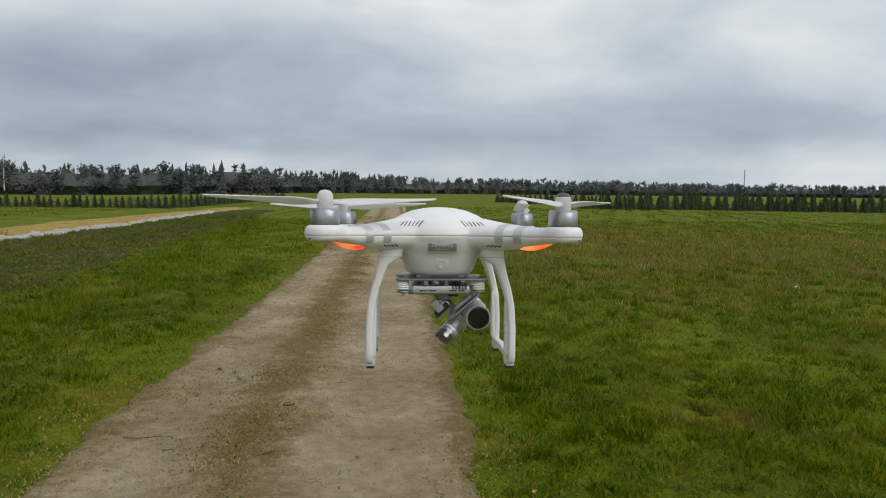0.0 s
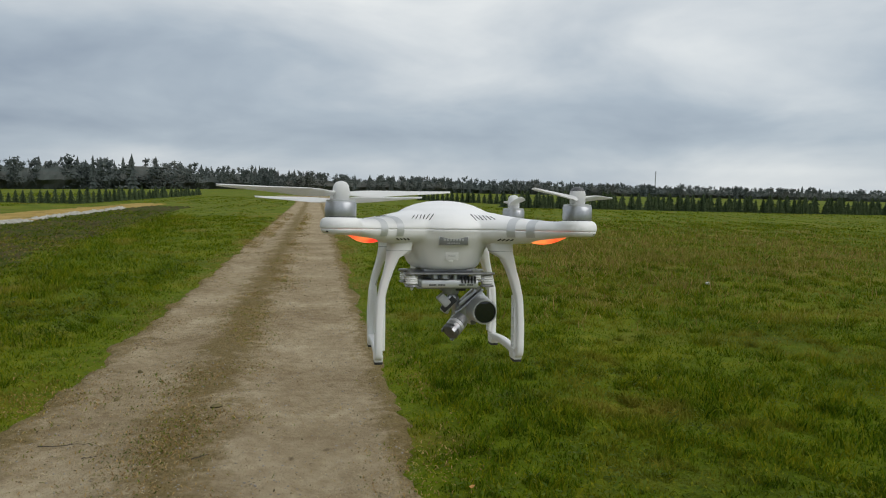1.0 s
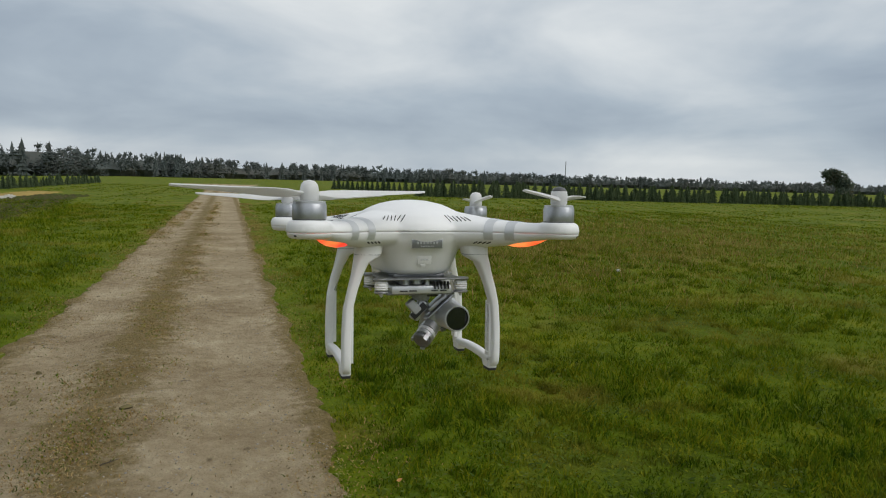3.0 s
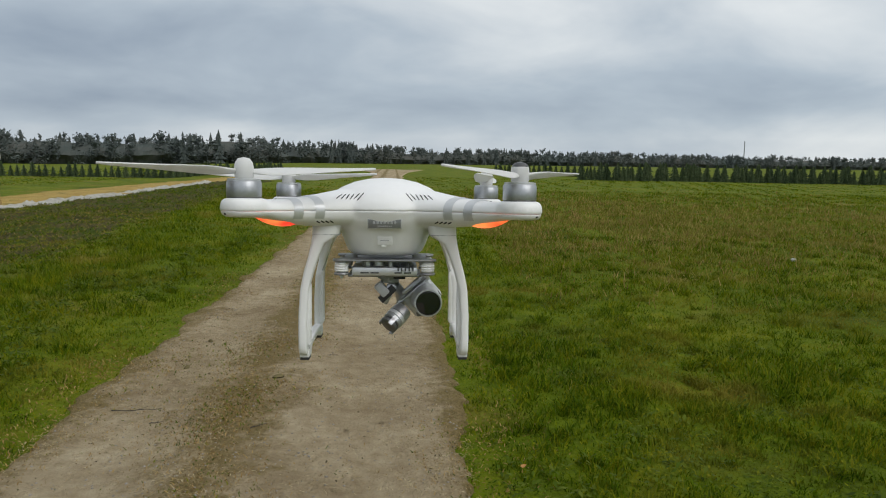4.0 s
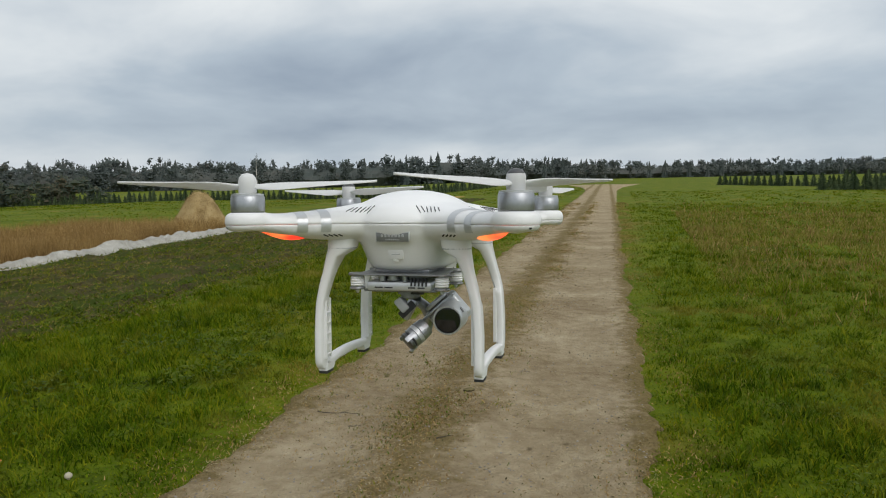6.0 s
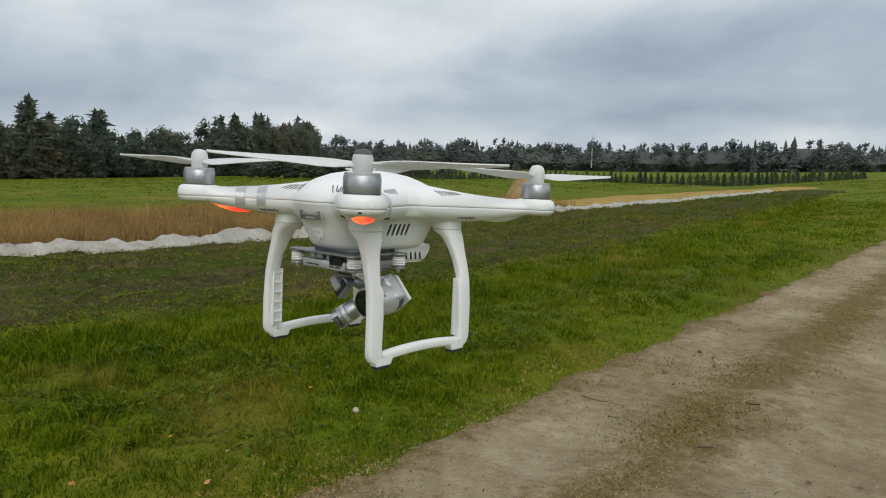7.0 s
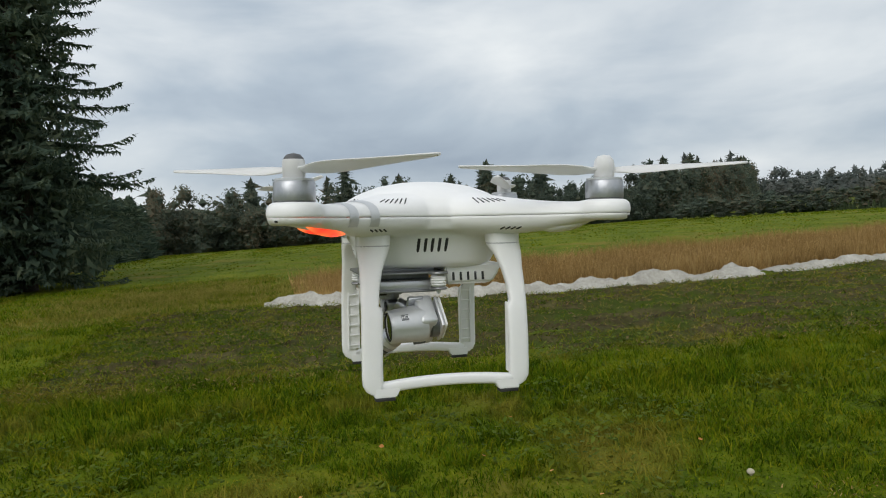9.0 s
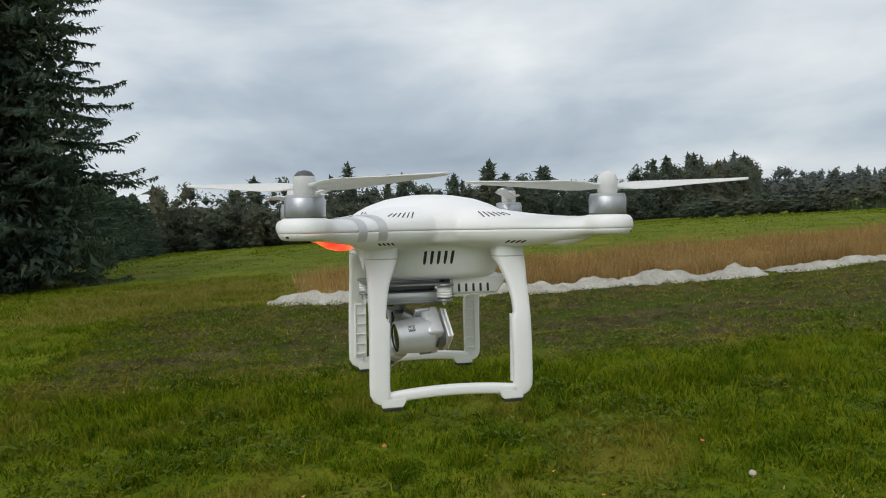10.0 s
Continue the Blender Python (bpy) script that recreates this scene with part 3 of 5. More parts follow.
def soil_weeds():
    n = 250000
    y = -2.5 + rng.uniform(0, 1, n) ** 1.6 * 46
    x = rng.uniform(-14.5, -5.6, n)
    line = np.interp(y, [-2, 0.4, 2, 6, 10, 20, 30, 44, 60], [-14.6, -14.0, -13.2, -11.9, -11.6, -12.2, -12.0, -12.5, -12.8])
    edge = np.interp(y, [-3, 0.5, 3, 5, 8, 13, 20, 33, 50], [-7.6, -7.0, -6.8, -6.3, -5.9, -5.9, -6.9, -8.0, -9.5])
    bare = np.exp(-((y - 5) / 6.0) ** 2) * np.exp(-((x + 9.2) / 1.7) ** 2)
    keep = (x > line) & (x < edge + 0.3) & (rng.uniform(0, 1, n) < np.clip(patchy(1.4 * x, 0.9 * y + 5) * 1.8 - 0.28 - 0.28 * bare + 0.6 * np.clip((2.0 - y) / 2, 0, 1), 0.05, 1))
    x, y = x[keep], y[keep]
    far = np.hypot(x, y)
    kind = rng.uniform(0, 1, len(x))
    z = on_soil(x, y) - 0.008
    on = kind < 0.20
    leaf_discs("soil_weeds", x[on], y[on], z[on] + rng.uniform(0, 0.04, int(on.sum())), (0.016 + 0.0013 * far[on]) * rng.uniform(0.7, 1.6, int(on.sum())), WEED, "small green weeds growing in the tilled soil", "weeds", rng)
    on = (kind >= 0.20) & (kind < 0.74)
    k = int(on.sum())
    blades("soil_grass", x[on], y[on], z[on], rng.uniform(0.03, 0.10, k), (0.006 + 0.001 * far[on]) * rng.uniform(0.7, 1.3, k), rng.uniform(0.5, 1.3, k), BLADE, "young grass growing in the tilled soil", "grass", rng)
    on = kind >= 0.74
    k = int(on.sum())
    blades("soil_stubble", x[on], y[on], z[on], rng.uniform(0.01, 0.05, k), (0.004 + 0.0007 * far[on]) * rng.uniform(0.7, 1.3, k), rng.uniform(0.8, 4.0, k), DRYBLADE, "dry stalk litter on the tilled soil", "straw", rng)


def soil_sward():
    """Half-dead growth that hides most of the tilled soil beside the track."""
    n = 150000
    y = -1.8 + rng.uniform(0, 1, n) ** 1.25 * 24
    line = np.interp(y, [-2, 0.4, 2, 6, 10, 20, 30], [-14.6, -14.0, -13.2, -11.9, -11.6, -12.2, -12.0])
    edge = np.interp(y, [-3, 0.5, 3, 5, 8, 13, 20, 33], [-7.6, -7.0, -6.8, -6.3, -5.9, -5.9, -6.9, -8.0])
    x = line + (edge - line) * rng.uniform(0, 1, n)
    row = 0.5 + 0.5 * np.sin(2 * np.pi * x / 0.84 + 0.5 * np.sin(0.7 * y))
    keep = rng.uniform(0, 1, n) < np.clip(0.15 + 0.45 * row + 0.9 * (patchy(1.1 * x + 1, 0.8 * y) - 0.45), 0.08, 1)
    x, y = x[keep], y[keep]
    kind = rng.uniform(0, 1, len(x)) + 0.35 * (patchy(0.8 * x + 3, 0.7 * y + 2) - 0.5)
    far = np.hypot(x, y)
    for name, on, mat, label in (("soil_green_growth", kind < 0.5, BLADE, "low green growth over the tilled soil"), ("soil_yellow_growth", (kind >= 0.5) & (kind < 0.8), YELLOW, "yellowed growth over the tilled soil"), ("soil_dead_growth", kind >= 0.8, DRYBLADE, "dead brown stalks over the tilled soil")):
        k = int(on.sum())
        blades(name, x[on], y[on], on_soil(x[on], y[on]) - 0.01, rng.uniform(0.025, 0.085, k), (0.003 + 0.0008 * far[on]) * rng.uniform(0.7, 1.3, k), rng.uniform(0.4, 1.6, k), mat, label, "grass", rng)


def soil_clods():
    n = 16000
    y = -1.5 + rng.uniform(0, 1, n) ** 1.3 * 34
    line = np.interp(y, [-2, 0.4, 2, 6, 10, 20, 30, 44, 60], [-14.6, -14.0, -13.2, -11.9, -11.6, -12.2, -12.0, -12.5, -12.8])
    edge = np.interp(y, [-3, 0.5, 3, 5, 8, 13, 20, 33, 50], [-7.6, -7.0, -6.8, -6.3, -5.9, -5.9, -6.9, -8.0, -9.5])
    x = line + (edge - line) * rng.uniform(0.02, 0.98, n)
    s = rng.uniform(0.008, 0.028, n) * (0.7 + 0.02 * np.hypot(x, y))
    q = np.stack([x, y, on_soil(x, y)], -1)[:, None]
    oct_ = np.array([(1, 0, 0), (0, 1, 0), (-1, 0, 0), (0, -1, 0), (0, 0, 0.7), (0, 0, -0.7)])
    co = (q + s[:, None, None] * (oct_ * rng.uniform(0.5, 1.4, (n, 6, 1)))).reshape(-1, 3)
    f = np.array([(0, 1, 4), (1, 2, 4), (2, 3, 4), (3, 0, 4)])
    tagged(new("soil_clods", tris_mesh("soil_clods", co, (6 * np.arange(n)[:, None, None] + f).reshape(-1, 3), CLOD)), "loose dark soil clods on the tilled strip", "soil", kind="stuff")


def far_grass():
    """Coarse tussocks that break up the distant fields."""
    for name, n, x0, x1, y0, y1 in (("west_field_grass", 60000, -95, -19, -14, 62), ("east_field_grass", 50000, 1.5, 75, 26, 74), ("north_field_grass", 26000, -40, 1, 40, 110)):
        x, y = rng.uniform(x0, x1, n), y0 + (y1 - y0) * rng.uniform(0, 1, n) ** 1.2
        keep = (np.abs(x + 1.3) > 2.4) & ((x < -21) | (x > -10) | (y > 64) | (y < -6))
        x, y = x[keep], y[keep]
        far = np.hypot(x, y)
        blades(name, x, y, ground_height(x, y) - 0.02, rng.uniform(0.025, 0.075, len(x)), 0.03 + 0.0024 * far * rng.uniform(0.6, 1.4, len(x)), rng.uniform(0.2, 1.0, len(x)), BLADE, "distant green field grass", "grass", rng)


def dry_stalks():
    n = 80000
    y = rng.uniform(1.0, 23.5, n)
    line = np.interp(y, [-2, 0.4, 2, 6, 10, 20, 30], [-14.6, -14.0, -13.2, -11.9, -11.6, -12.2, -12.0])
    x = line - 0.9 - rng.uniform(0, 1, n) ** 1.4 * 7.2
    clump = patchy(1.3 * x + 2, 1.1 * y)
    keep = rng.uniform(0, 1, n) < np.clip((y - 0.6) / 3.0, 0, 1) * np.clip((24 - y) / 2.5, 0, 1) * np.clip(0.35 + clump, 0, 1)
    x, y, clump = x[keep], y[keep], clump[keep]
    h = rng.uniform(0.30, 0.78, len(x)) * (0.62 + 0.45 * clump) * (0.8 + 0.3 * patchy(0.6 * x, 0.6 * y))
    blades("dry_grass", x, y, 0.05 + 0 * x, h, rng.uniform(0.008, 0.017, len(x)), rng.uniform(0.1, 0.6, len(x)), DRYBLADE, "tall brown dry grass behind the white cover", "grass", rng)
    # drooping seed heads
    top = rng.uniform(0, 1, len(x)) < 0.16
    k = int(top.sum())
    leaf_discs("dry_seed_heads", x[top] + rng.normal(0, 0.05, k), y[top] + rng.normal(0, 0.05, k), 0.05 + h[top] * rng.uniform(0.72, 0.95, k), rng.uniform(0.03, 0.065, k), DRYBLADE, "brown seed heads of the dry grass", "grass", rng)
    # thin yellowed growth where the straw runs out into the field
    n = 46000
    x, y = -18.2 + rng.normal(0, 2.2, n), -1.7 + rng.normal(0, 1.7, n)
    keep = (x < -13.8) & (rng.uniform(0, 1, n) < 0.25 + patchy(1.2 * x, 1.4 * y))
    x, y = x[keep], y[keep]
    blades("yellowed_field_grass", x, y, ground_height(x, y), rng.uniform(0.05, 0.14, len(x)), rng.uniform(0.014, 0.03, len(x)), rng.uniform(0.3, 1.1, len(x)), YELLOW, "yellowed grass at the end of the straw strip", "grass", rng)


def east_dry_patch():
    """The weedy, straw-coloured rise beyond the mown grass."""
    n = 380000
    x, y = 0.9 + rng.uniform(0, 1, n) * 26, 8 + rng.uniform(0, 1, n) ** 1.3 * 42
    mid = 15 + 0.22 * x
    keep = (x > 1.4 + 0.04 * y) & (rng.uniform(0, 1, n) < np.exp(-((y - mid) / np.where(y < mid, 5.0, 13.0)) ** 2) * np.exp(-(x / 15) ** 2) * (0.15 + 1.1 * patchy(0.7 * x, 0.5 * y) ** 1.3))
    x, y = x[keep], y[keep]
    kind = rng.uniform(0, 1, len(x)) < 0.10 + 0.45 * patchy(0.5 * x + 4, 0.6 * y) ** 2
    h = rng.uniform(0.06, 0.22, len(x)) * tuft(x, y) * (0.55 + 0.7 * patchy(1.1 * x, 0.9 * y + 2))
    w = (0.004 + 0.0011 * y) * rng.uniform(0.7, 1.3, len(x))
    for name, on, mat, label in (("dry_weeds", ~kind, YELLOW, "straw-coloured dry weeds standing in the meadow"), ("brown_weeds", kind, DRYBLADE, "brown dead weed stalks standing in the meadow")):
        k = int(on.sum())
        blades(name, x[on], y[on], ground_height(x[on], y[on]), h[on], w[on], rng.uniform(0.15, 0.8, k), mat, label, "grass", rng)


def tussocks(name, n, x0, x1, y0, y1, low, high, label):
    """Thick separate clumps of longer grass standing above the sward."""
    cx, cy = scatter(rng, n, x0, x1, y0, y1, (-0.9, 1.0), 0.9)
    size = rng.uniform(0.05, 0.16, n)
    k = rng.integers(26, 80, n)
    x, y, r = (np.repeat(v, k) for v in (cx, cy, size))
    a, q = rng.uniform(0, 2 * np.pi, len(x)), np.sqrt(rng.uniform(0, 1, len(x))) * r
    x, y = x + np.cos(a) * q, y + np.sin(a) * q
    blades(name, x, y, ground_height(x, y) - 0.01, rng.uniform(low, high, len(x)) * (1.2 - 0.6 * q / r), (0.004 + 0.0009 * np.hypot(x, y)) * rng.uniform(0.7, 1.4, len(x)), rng.uniform(0.3, 1.2, len(x)), BLADE, label, "grass", rng)


def turf(name, n, x0, x1, y0, y1, label):
    """Flat-lying leaves that close the sward near the track."""
    x, y = scatter(rng, n, x0, x1, y0, y1, (-0.9, 1.5), 1.1)
    leaf_discs(name, x, y, ground_height(x, y) + rng.uniform(-0.004, 0.012, n), rng.uniform(0.012, 0.034, n), BLADE, label, "grass", rng)


turf("meadow_turf", 40000, 0.38, 9, 2.0, 13, "short dense turf under the meadow grass")
turf("verge_turf", 40000, -7.2, -2.18, -2, 13, "short dense turf under the verge grass")
meadow_east(), verge_west(), verge_south(), track_tufts(), soil_weeds(), soil_sward(), soil_clods(), far_grass(), dry_stalks(), east_dry_patch()
tussocks("meadow_tussocks", 900, 0.9, 12, 2.2, 16, 0.06, 0.17, "longer grass tussocks in the meadow")
tussocks("verge_tussocks", 560, -7.2, -2.9, -2.5, 14, 0.06, 0.18, "longer grass tussocks on the verge")


# ---- white covers ----
def fleece_roll(y0, y1, seed):
    """A crumpled length of white crop cover, heaped into a low ridge."""
    bm = bmesh.new()
    ys = np.arange(y0, y1 + 0.001, 0.075)
    rows = []
    for y in ys:
        end = min(1.0, (y - y0) / 0.5, (y1 - y) / 0.5)
        end = max(0.05, end) ** 0.5
        c = cover_line(y) - 0.55 + 0.10 * wobble(0, y, 0.9, seed)
        row = []
        for k in range(15):
            u = k / 14 * 2 - 1
            w = 0.46 + 0.16 * wobble(3, y, 0.7, seed)
            lump = 0.65 + 0.75 * wobble(u, y, 0.9, seed + 2) + 0.55 * wobble(2 * u, y, 2.4, seed + 5)
            z = 0.05 + (0.23 if y < 20 else 0.16) * end * max(0.1, lump) * (1 - abs(u) ** 2.2) + 0.075 * wobble(3 * u, y, 4.0, seed + 1) + 0.035 * wobble(5 * u, 0.8 * y, 9.0, seed + 4)
            row.append(bm.verts.new((c + u * w + 0.05 * wobble(u, y, 3.0, seed + 8), y, z - 0.03 * (abs(u) == 1))))
        rows.append(row)
    for a, b in zip(rows, rows[1:]):
        for k in range(14):
            bm.faces.new((a[k], a[k + 1], b[k + 1], b[k]))
    back = [bm.verts.new((v.co.x, v.co.y, -0.02)) for v in (rows[0][0], rows[0][-1], rows[-1][-1], rows[-1][0])]
    bm.faces.new(back)
    ob = part("crop_cover", bm, FLEECE, label="", sharp=80)
    return tagged(ob, "crumpled white fleece crop cover along the tilled strip", "crop cover", "white crop covers")


for y0, y1, seed in ((0.3, 10.7, 1.0), (11.0, 23.6, 4.0), (24.0, 31.8, 6.0), (33.2, 41.0, 8.0), (41.3, 48.5, 11.0)):
    fleece_roll(y0, y1, seed)

# ---- trees ----
def conifer(rng, height, width, whorls, arms, bare=0.03):
    """Needles of a grown spruce, foot at the origin: sweeping branches with side twigs and hanging sprays round a dense heart."""
    parts = []
    for w in range(whorls):
        f = (w + rng.uniform(0.1, 0.9)) / whorls
        z = height * (bare + (0.985 - bare) * f)
        reach = width * (1 - f) ** 0.78 * rng.uniform(0.82, 1.1) * min(1.0, 0.72 + 2.5 * f) + 0.02 * height * (1 - f) + 0.12
        for _ in range(arms):
            a, r = rng.uniform(0, 2 * np.pi), reach * rng.uniform(0.55, 1.12)
            out, across = np.array([np.cos(a), np.sin(a), 0.0]), np.array([-np.sin(a), np.cos(a), 0.0])
            n = max(4, int(r / 0.105))
            u = (np.arange(n) + rng.uniform(0.2, 0.8, n)) / n
            sag = rng.uniform(0.22, 0.42) * (1 - 0.7 * f)
            lift = rng.uniform(0.10, 0.24)
            p = out * (r * u)[:, None] + np.stack([0 * u, 0 * u, z - sag * r * u ** 1.3 + lift * r * u ** 4], -1)
            size = (0.30 * r * (1 - u) * (0.4 + u) + 0.16) * rng.uniform(0.7, 1.3, n)
            for side in (-1, 1):
                d = out * rng.uniform(0.35, 0.9, (n, 1)) + across * side * rng.uniform(0.6, 1.0, (n, 1)) + np.stack([0 * u, 0 * u, rng.uniform(-0.55, -0.05, n)], -1)
                tip = p + d * size[:, None]
                half = np.cross(d, (0, 0, 1.0)) * 0.028 + np.stack([0 * u, 0 * u, rng.uniform(0.01, 0.04, n)], -1)
                parts.append(np.stack([p - half, p + half, tip], 1))
                m = 0.5 * (p + tip)
                hang = m + np.stack([rng.normal(0, 0.05, n), rng.normal(0, 0.05, n), -rng.uniform(0.06, 0.20, n)], -1)
                wide = d * 0.05 * rng.uniform(0.6, 1.4, (n, 1))
                parts.append(np.stack([m - wide, m + wide, hang], 1))
            hang = p + np.stack([rng.normal(0, 0.06, n), rng.normal(0, 0.06, n), -rng.uniform(0.08, 0.30, n) * (1.1 - 0.8 * u)], -1)
            parts.append(np.stack([p - out * 0.05, p + out * 0.05, hang], 1))
            end = p[-1] + out * 0.25 + np.array([0, 0, 0.05])
            parts.append(np.stack([p[-1] - across * 0.05, p[-1] + across * 0.05, end])[None])
    co = np.concatenate(parts).reshape(-1, 3)
    tr = np.arange(len(co)).reshape(-1, 3)
    # the shaded heart of short twigs round the stem
    n = 9000
    f = rng.uniform(0, 1, n) ** 1.3
    a, r = rng.uniform(0, 2 * np.pi, n), 0.62 * width * (1 - f) ** 0.8 * np.sqrt(rng.uniform(0, 1, n)) + 0.05
    p = np.stack([r * np.cos(a), r * np.sin(a), height * (bare + 0.96 * f)], -1)
    d, e = rng.normal(0, 0.13, (n, 3)), rng.normal(0, 0.13, (n, 3))
    heart = np.stack([p, p + d, p + e - (0, 0, 0.12)], 1).reshape(-1, 3)
    return np.concatenate([co, heart]), np.concatenate([tr, np.arange(3 * n).reshape(-1, 3) + len(co)])


def skirts(rng, width, layers, sides, deep=0.6, fringe=0):
    """A dense small spruce, one unit tall: overlapping ragged skirts of boughs round the stem."""
    co, tr = [], []

    def tri(a, b, c):
        k = len(co)
        co.extend((a, b, c))
        tr.append((k, k + 1, k + 2))

    for w in range(layers):
        f = w / layers
        low, top = 0.03 + 0.93 * f, min(1.02, 0.03 + 0.93 * (w + 1.9) / layers)
        r = width * (1 - f) ** 0.85 * rng.uniform(0.85, 1.15) + 0.018
        turn = rng.uniform(0, 6.28)
        rim = []
        for k in range(sides):
            a = turn + 2 * np.pi * (k + rng.uniform(-0.25, 0.25)) / sides
            q = r * (rng.uniform(0.85, 1.2) if k % 2 == 0 else deep * rng.uniform(0.8, 1.1))
            rim.append(np.array([q * np.cos(a), q * np.sin(a), low + rng.uniform(-0.035, 0.03) + (0 if k % 2 == 0 else 0.02)]))
        tip = np.array([rng.normal(0, 0.006), rng.normal(0, 0.006), top])
        for k in range(sides):
            tri(rim[k], rim[(k + 1) % sides], tip)
        for _ in range(fringe):
            p = rim[2 * rng.integers(sides // 2)] * np.array([0.8, 0.8, 1.0])
            d = rng.normal(0, 1, 3) * (0.05, 0.05, 0.03)
            s = rng.normal(0, 1, 3) * 0.016
            tri(p - s, p + s, p + d + p * np.array([0.25, 0.25, 0.0]))
    return np.array([tuple(c) for c in co]), np.array(tr)


def broadleaf(rng, height, width, clumps, leaf, base=0.25, core=1.0):
    """A crown of many small leaf clumps round a few limbs, uneven in outline."""
    lobes = [(rng.normal(0, 0.33, 2) * width, height * rng.uniform(base + 0.12, 0.88), rng.uniform(0.25, 0.55)) for _ in range(9)]
    co, tr = [], []
    # dense insides of the lobes
    for c, z, s in lobes:
        pts = []
        for v in ((1, 0, 0), (0, 1, 0), (-1, 0, 0), (0, -1, 0), (0, 0, 1), (0, 0, -1)):
            g = rng.uniform(0.5, 0.75) * s * core
            pts.append(np.array([c[0] + v[0] * g * width, c[1] + v[1] * g * width, max(0.0, z + v[2] * g * 0.30 * height)]))
        for f in ((0, 1, 4), (1, 2, 4), (2, 3, 4), (3, 0, 4), (1, 0, 5), (2, 1, 5), (3, 2, 5), (0, 3, 5)):
            k = len(co)
            co.extend(pts[j] for j in f)
            tr.append((k, k + 1, k + 2))
    for _ in range(clumps):
        c, z, s = lobes[rng.integers(len(lobes))]
        v = rng.normal(0, 1, 3)
        v /= np.linalg.norm(v)
        r = rng.uniform(0.55, 1.0) ** 0.5 * s
        p = np.array([c[0] + v[0] * r * width, c[1] + v[1] * r * width, min(height, z + v[2] * r * 0.30 * height)])
        e, f = rng.normal(0, 1, 3), rng.normal(0, 1, 3)
        k = len(co)
        co.extend((p, p + leaf * e / np.linalg.norm(e) * rng.uniform(0.6, 1.3), p + leaf * f / np.linalg.norm(f) * rng.uniform(0.6, 1.3)))
        tr.append((k, k + 1, k + 2))
    return np.array(co), np.array(tr)


def trunk_part(height, r, parent, rng, limbs=0, reach=1.0, mat=None):
    path = [(0.02 * height * wobble(0, z, 0.4, r * 9), 0.02 * height * wobble(5, z, 0.4, r * 5), z * height / 6) for z in range(7)]
    bm = tube(path, [r * (1.25 - 0.18 * z) if z < 6 else r * 0.12 for z in range(7)], 9)
    for k in range(limbs):
        a, z = rng.uniform(0, 6.28), height * rng.uniform(0.25, 0.8)
        l = reach * rng.uniform(0.5, 1.0)
        tube([(0, 0, z), (0.5 * l * math.cos(a), 0.5 * l * math.sin(a), z + 0.15 * l), (l * math.cos(a), l * math.sin(a), z + 0.4 * l)], [r * 0.4, r * 0.25, r * 0.08], 6, bm)
    return part("trunk", bm, mat or BARK, parent)


def wood(name, places, make, mat, label, rng_, variants=6):
    """Far trees that nobody could count, as one object."""
    shapes = [make(rng_) for _ in range(variants)]
    cos, trs, base = [], [], 0
    for x, y, z, s, wide in places:
        co, tr = shapes[rng_.integers(variants)]
        a = rng_.uniform(0, 6.28)
        c, q = np.cos(a) * wide, np.sin(a) * wide
        cos.append(np.stack([x + s * (c * co[:, 0] - q * co[:, 1]), y + s * (q * co[:, 0] + c * co[:, 1]), z + s * co[:, 2]], -1))
        trs.append(tr + base)
        base += len(co)
    return tagged(new(name, tris_mesh(name, np.concatenate(cos), np.concatenate(trs), mat)), label, "woods", kind="stuff")


trng = np.random.default_rng(21)


def belt(points, depth, count, h0, h1, rng_, z_fn=slope):
    """Tree places along a line of (x, y), spread over a depth behind it."""
    pts = np.array(points, float)
    seg = np.hypot(*np.diff(pts, axis=0).T)
    run = np.r_[0, np.cumsum(seg)]
    out = []
    for _ in range(count):
        s = rng_.uniform(0, run[-1])
        x, y = np.interp(s, run, pts[:, 0]), np.interp(s, run, pts[:, 1])
        d = np.hypot(x, y)
        k = 1 + rng_.uniform(0, 1) ** 1.4 * depth / d
        clump = stand_scale(x, y)
        out.append((x * k, y * k, float(z_fn(x)), rng_.uniform(h0, h1) * clump * (0.8 + 0.25 * k), rng_.uniform(0.8, 1.25)))
    return out


def stand_scale(x, y):
    """How tall the wood stands, by its bearing from the track."""
    return 0.95 * float(np.interp(math.degrees(math.atan2(-x, y)), [-2, 4, 10, 14, 40, 50, 55, 62, 68, 75, 100], [1.0, 1.1, 1.28, 1.40, 1.55, 1.46, 1.24, 1.08, 1.02, 1.06, 1.14])) * (1 + 0.16 * wobble(x * 0.05, y * 0.05, 1.0, 3.0) + 0.12 * wobble(x * 0.2, y * 0.2, 1.0, 8.0))


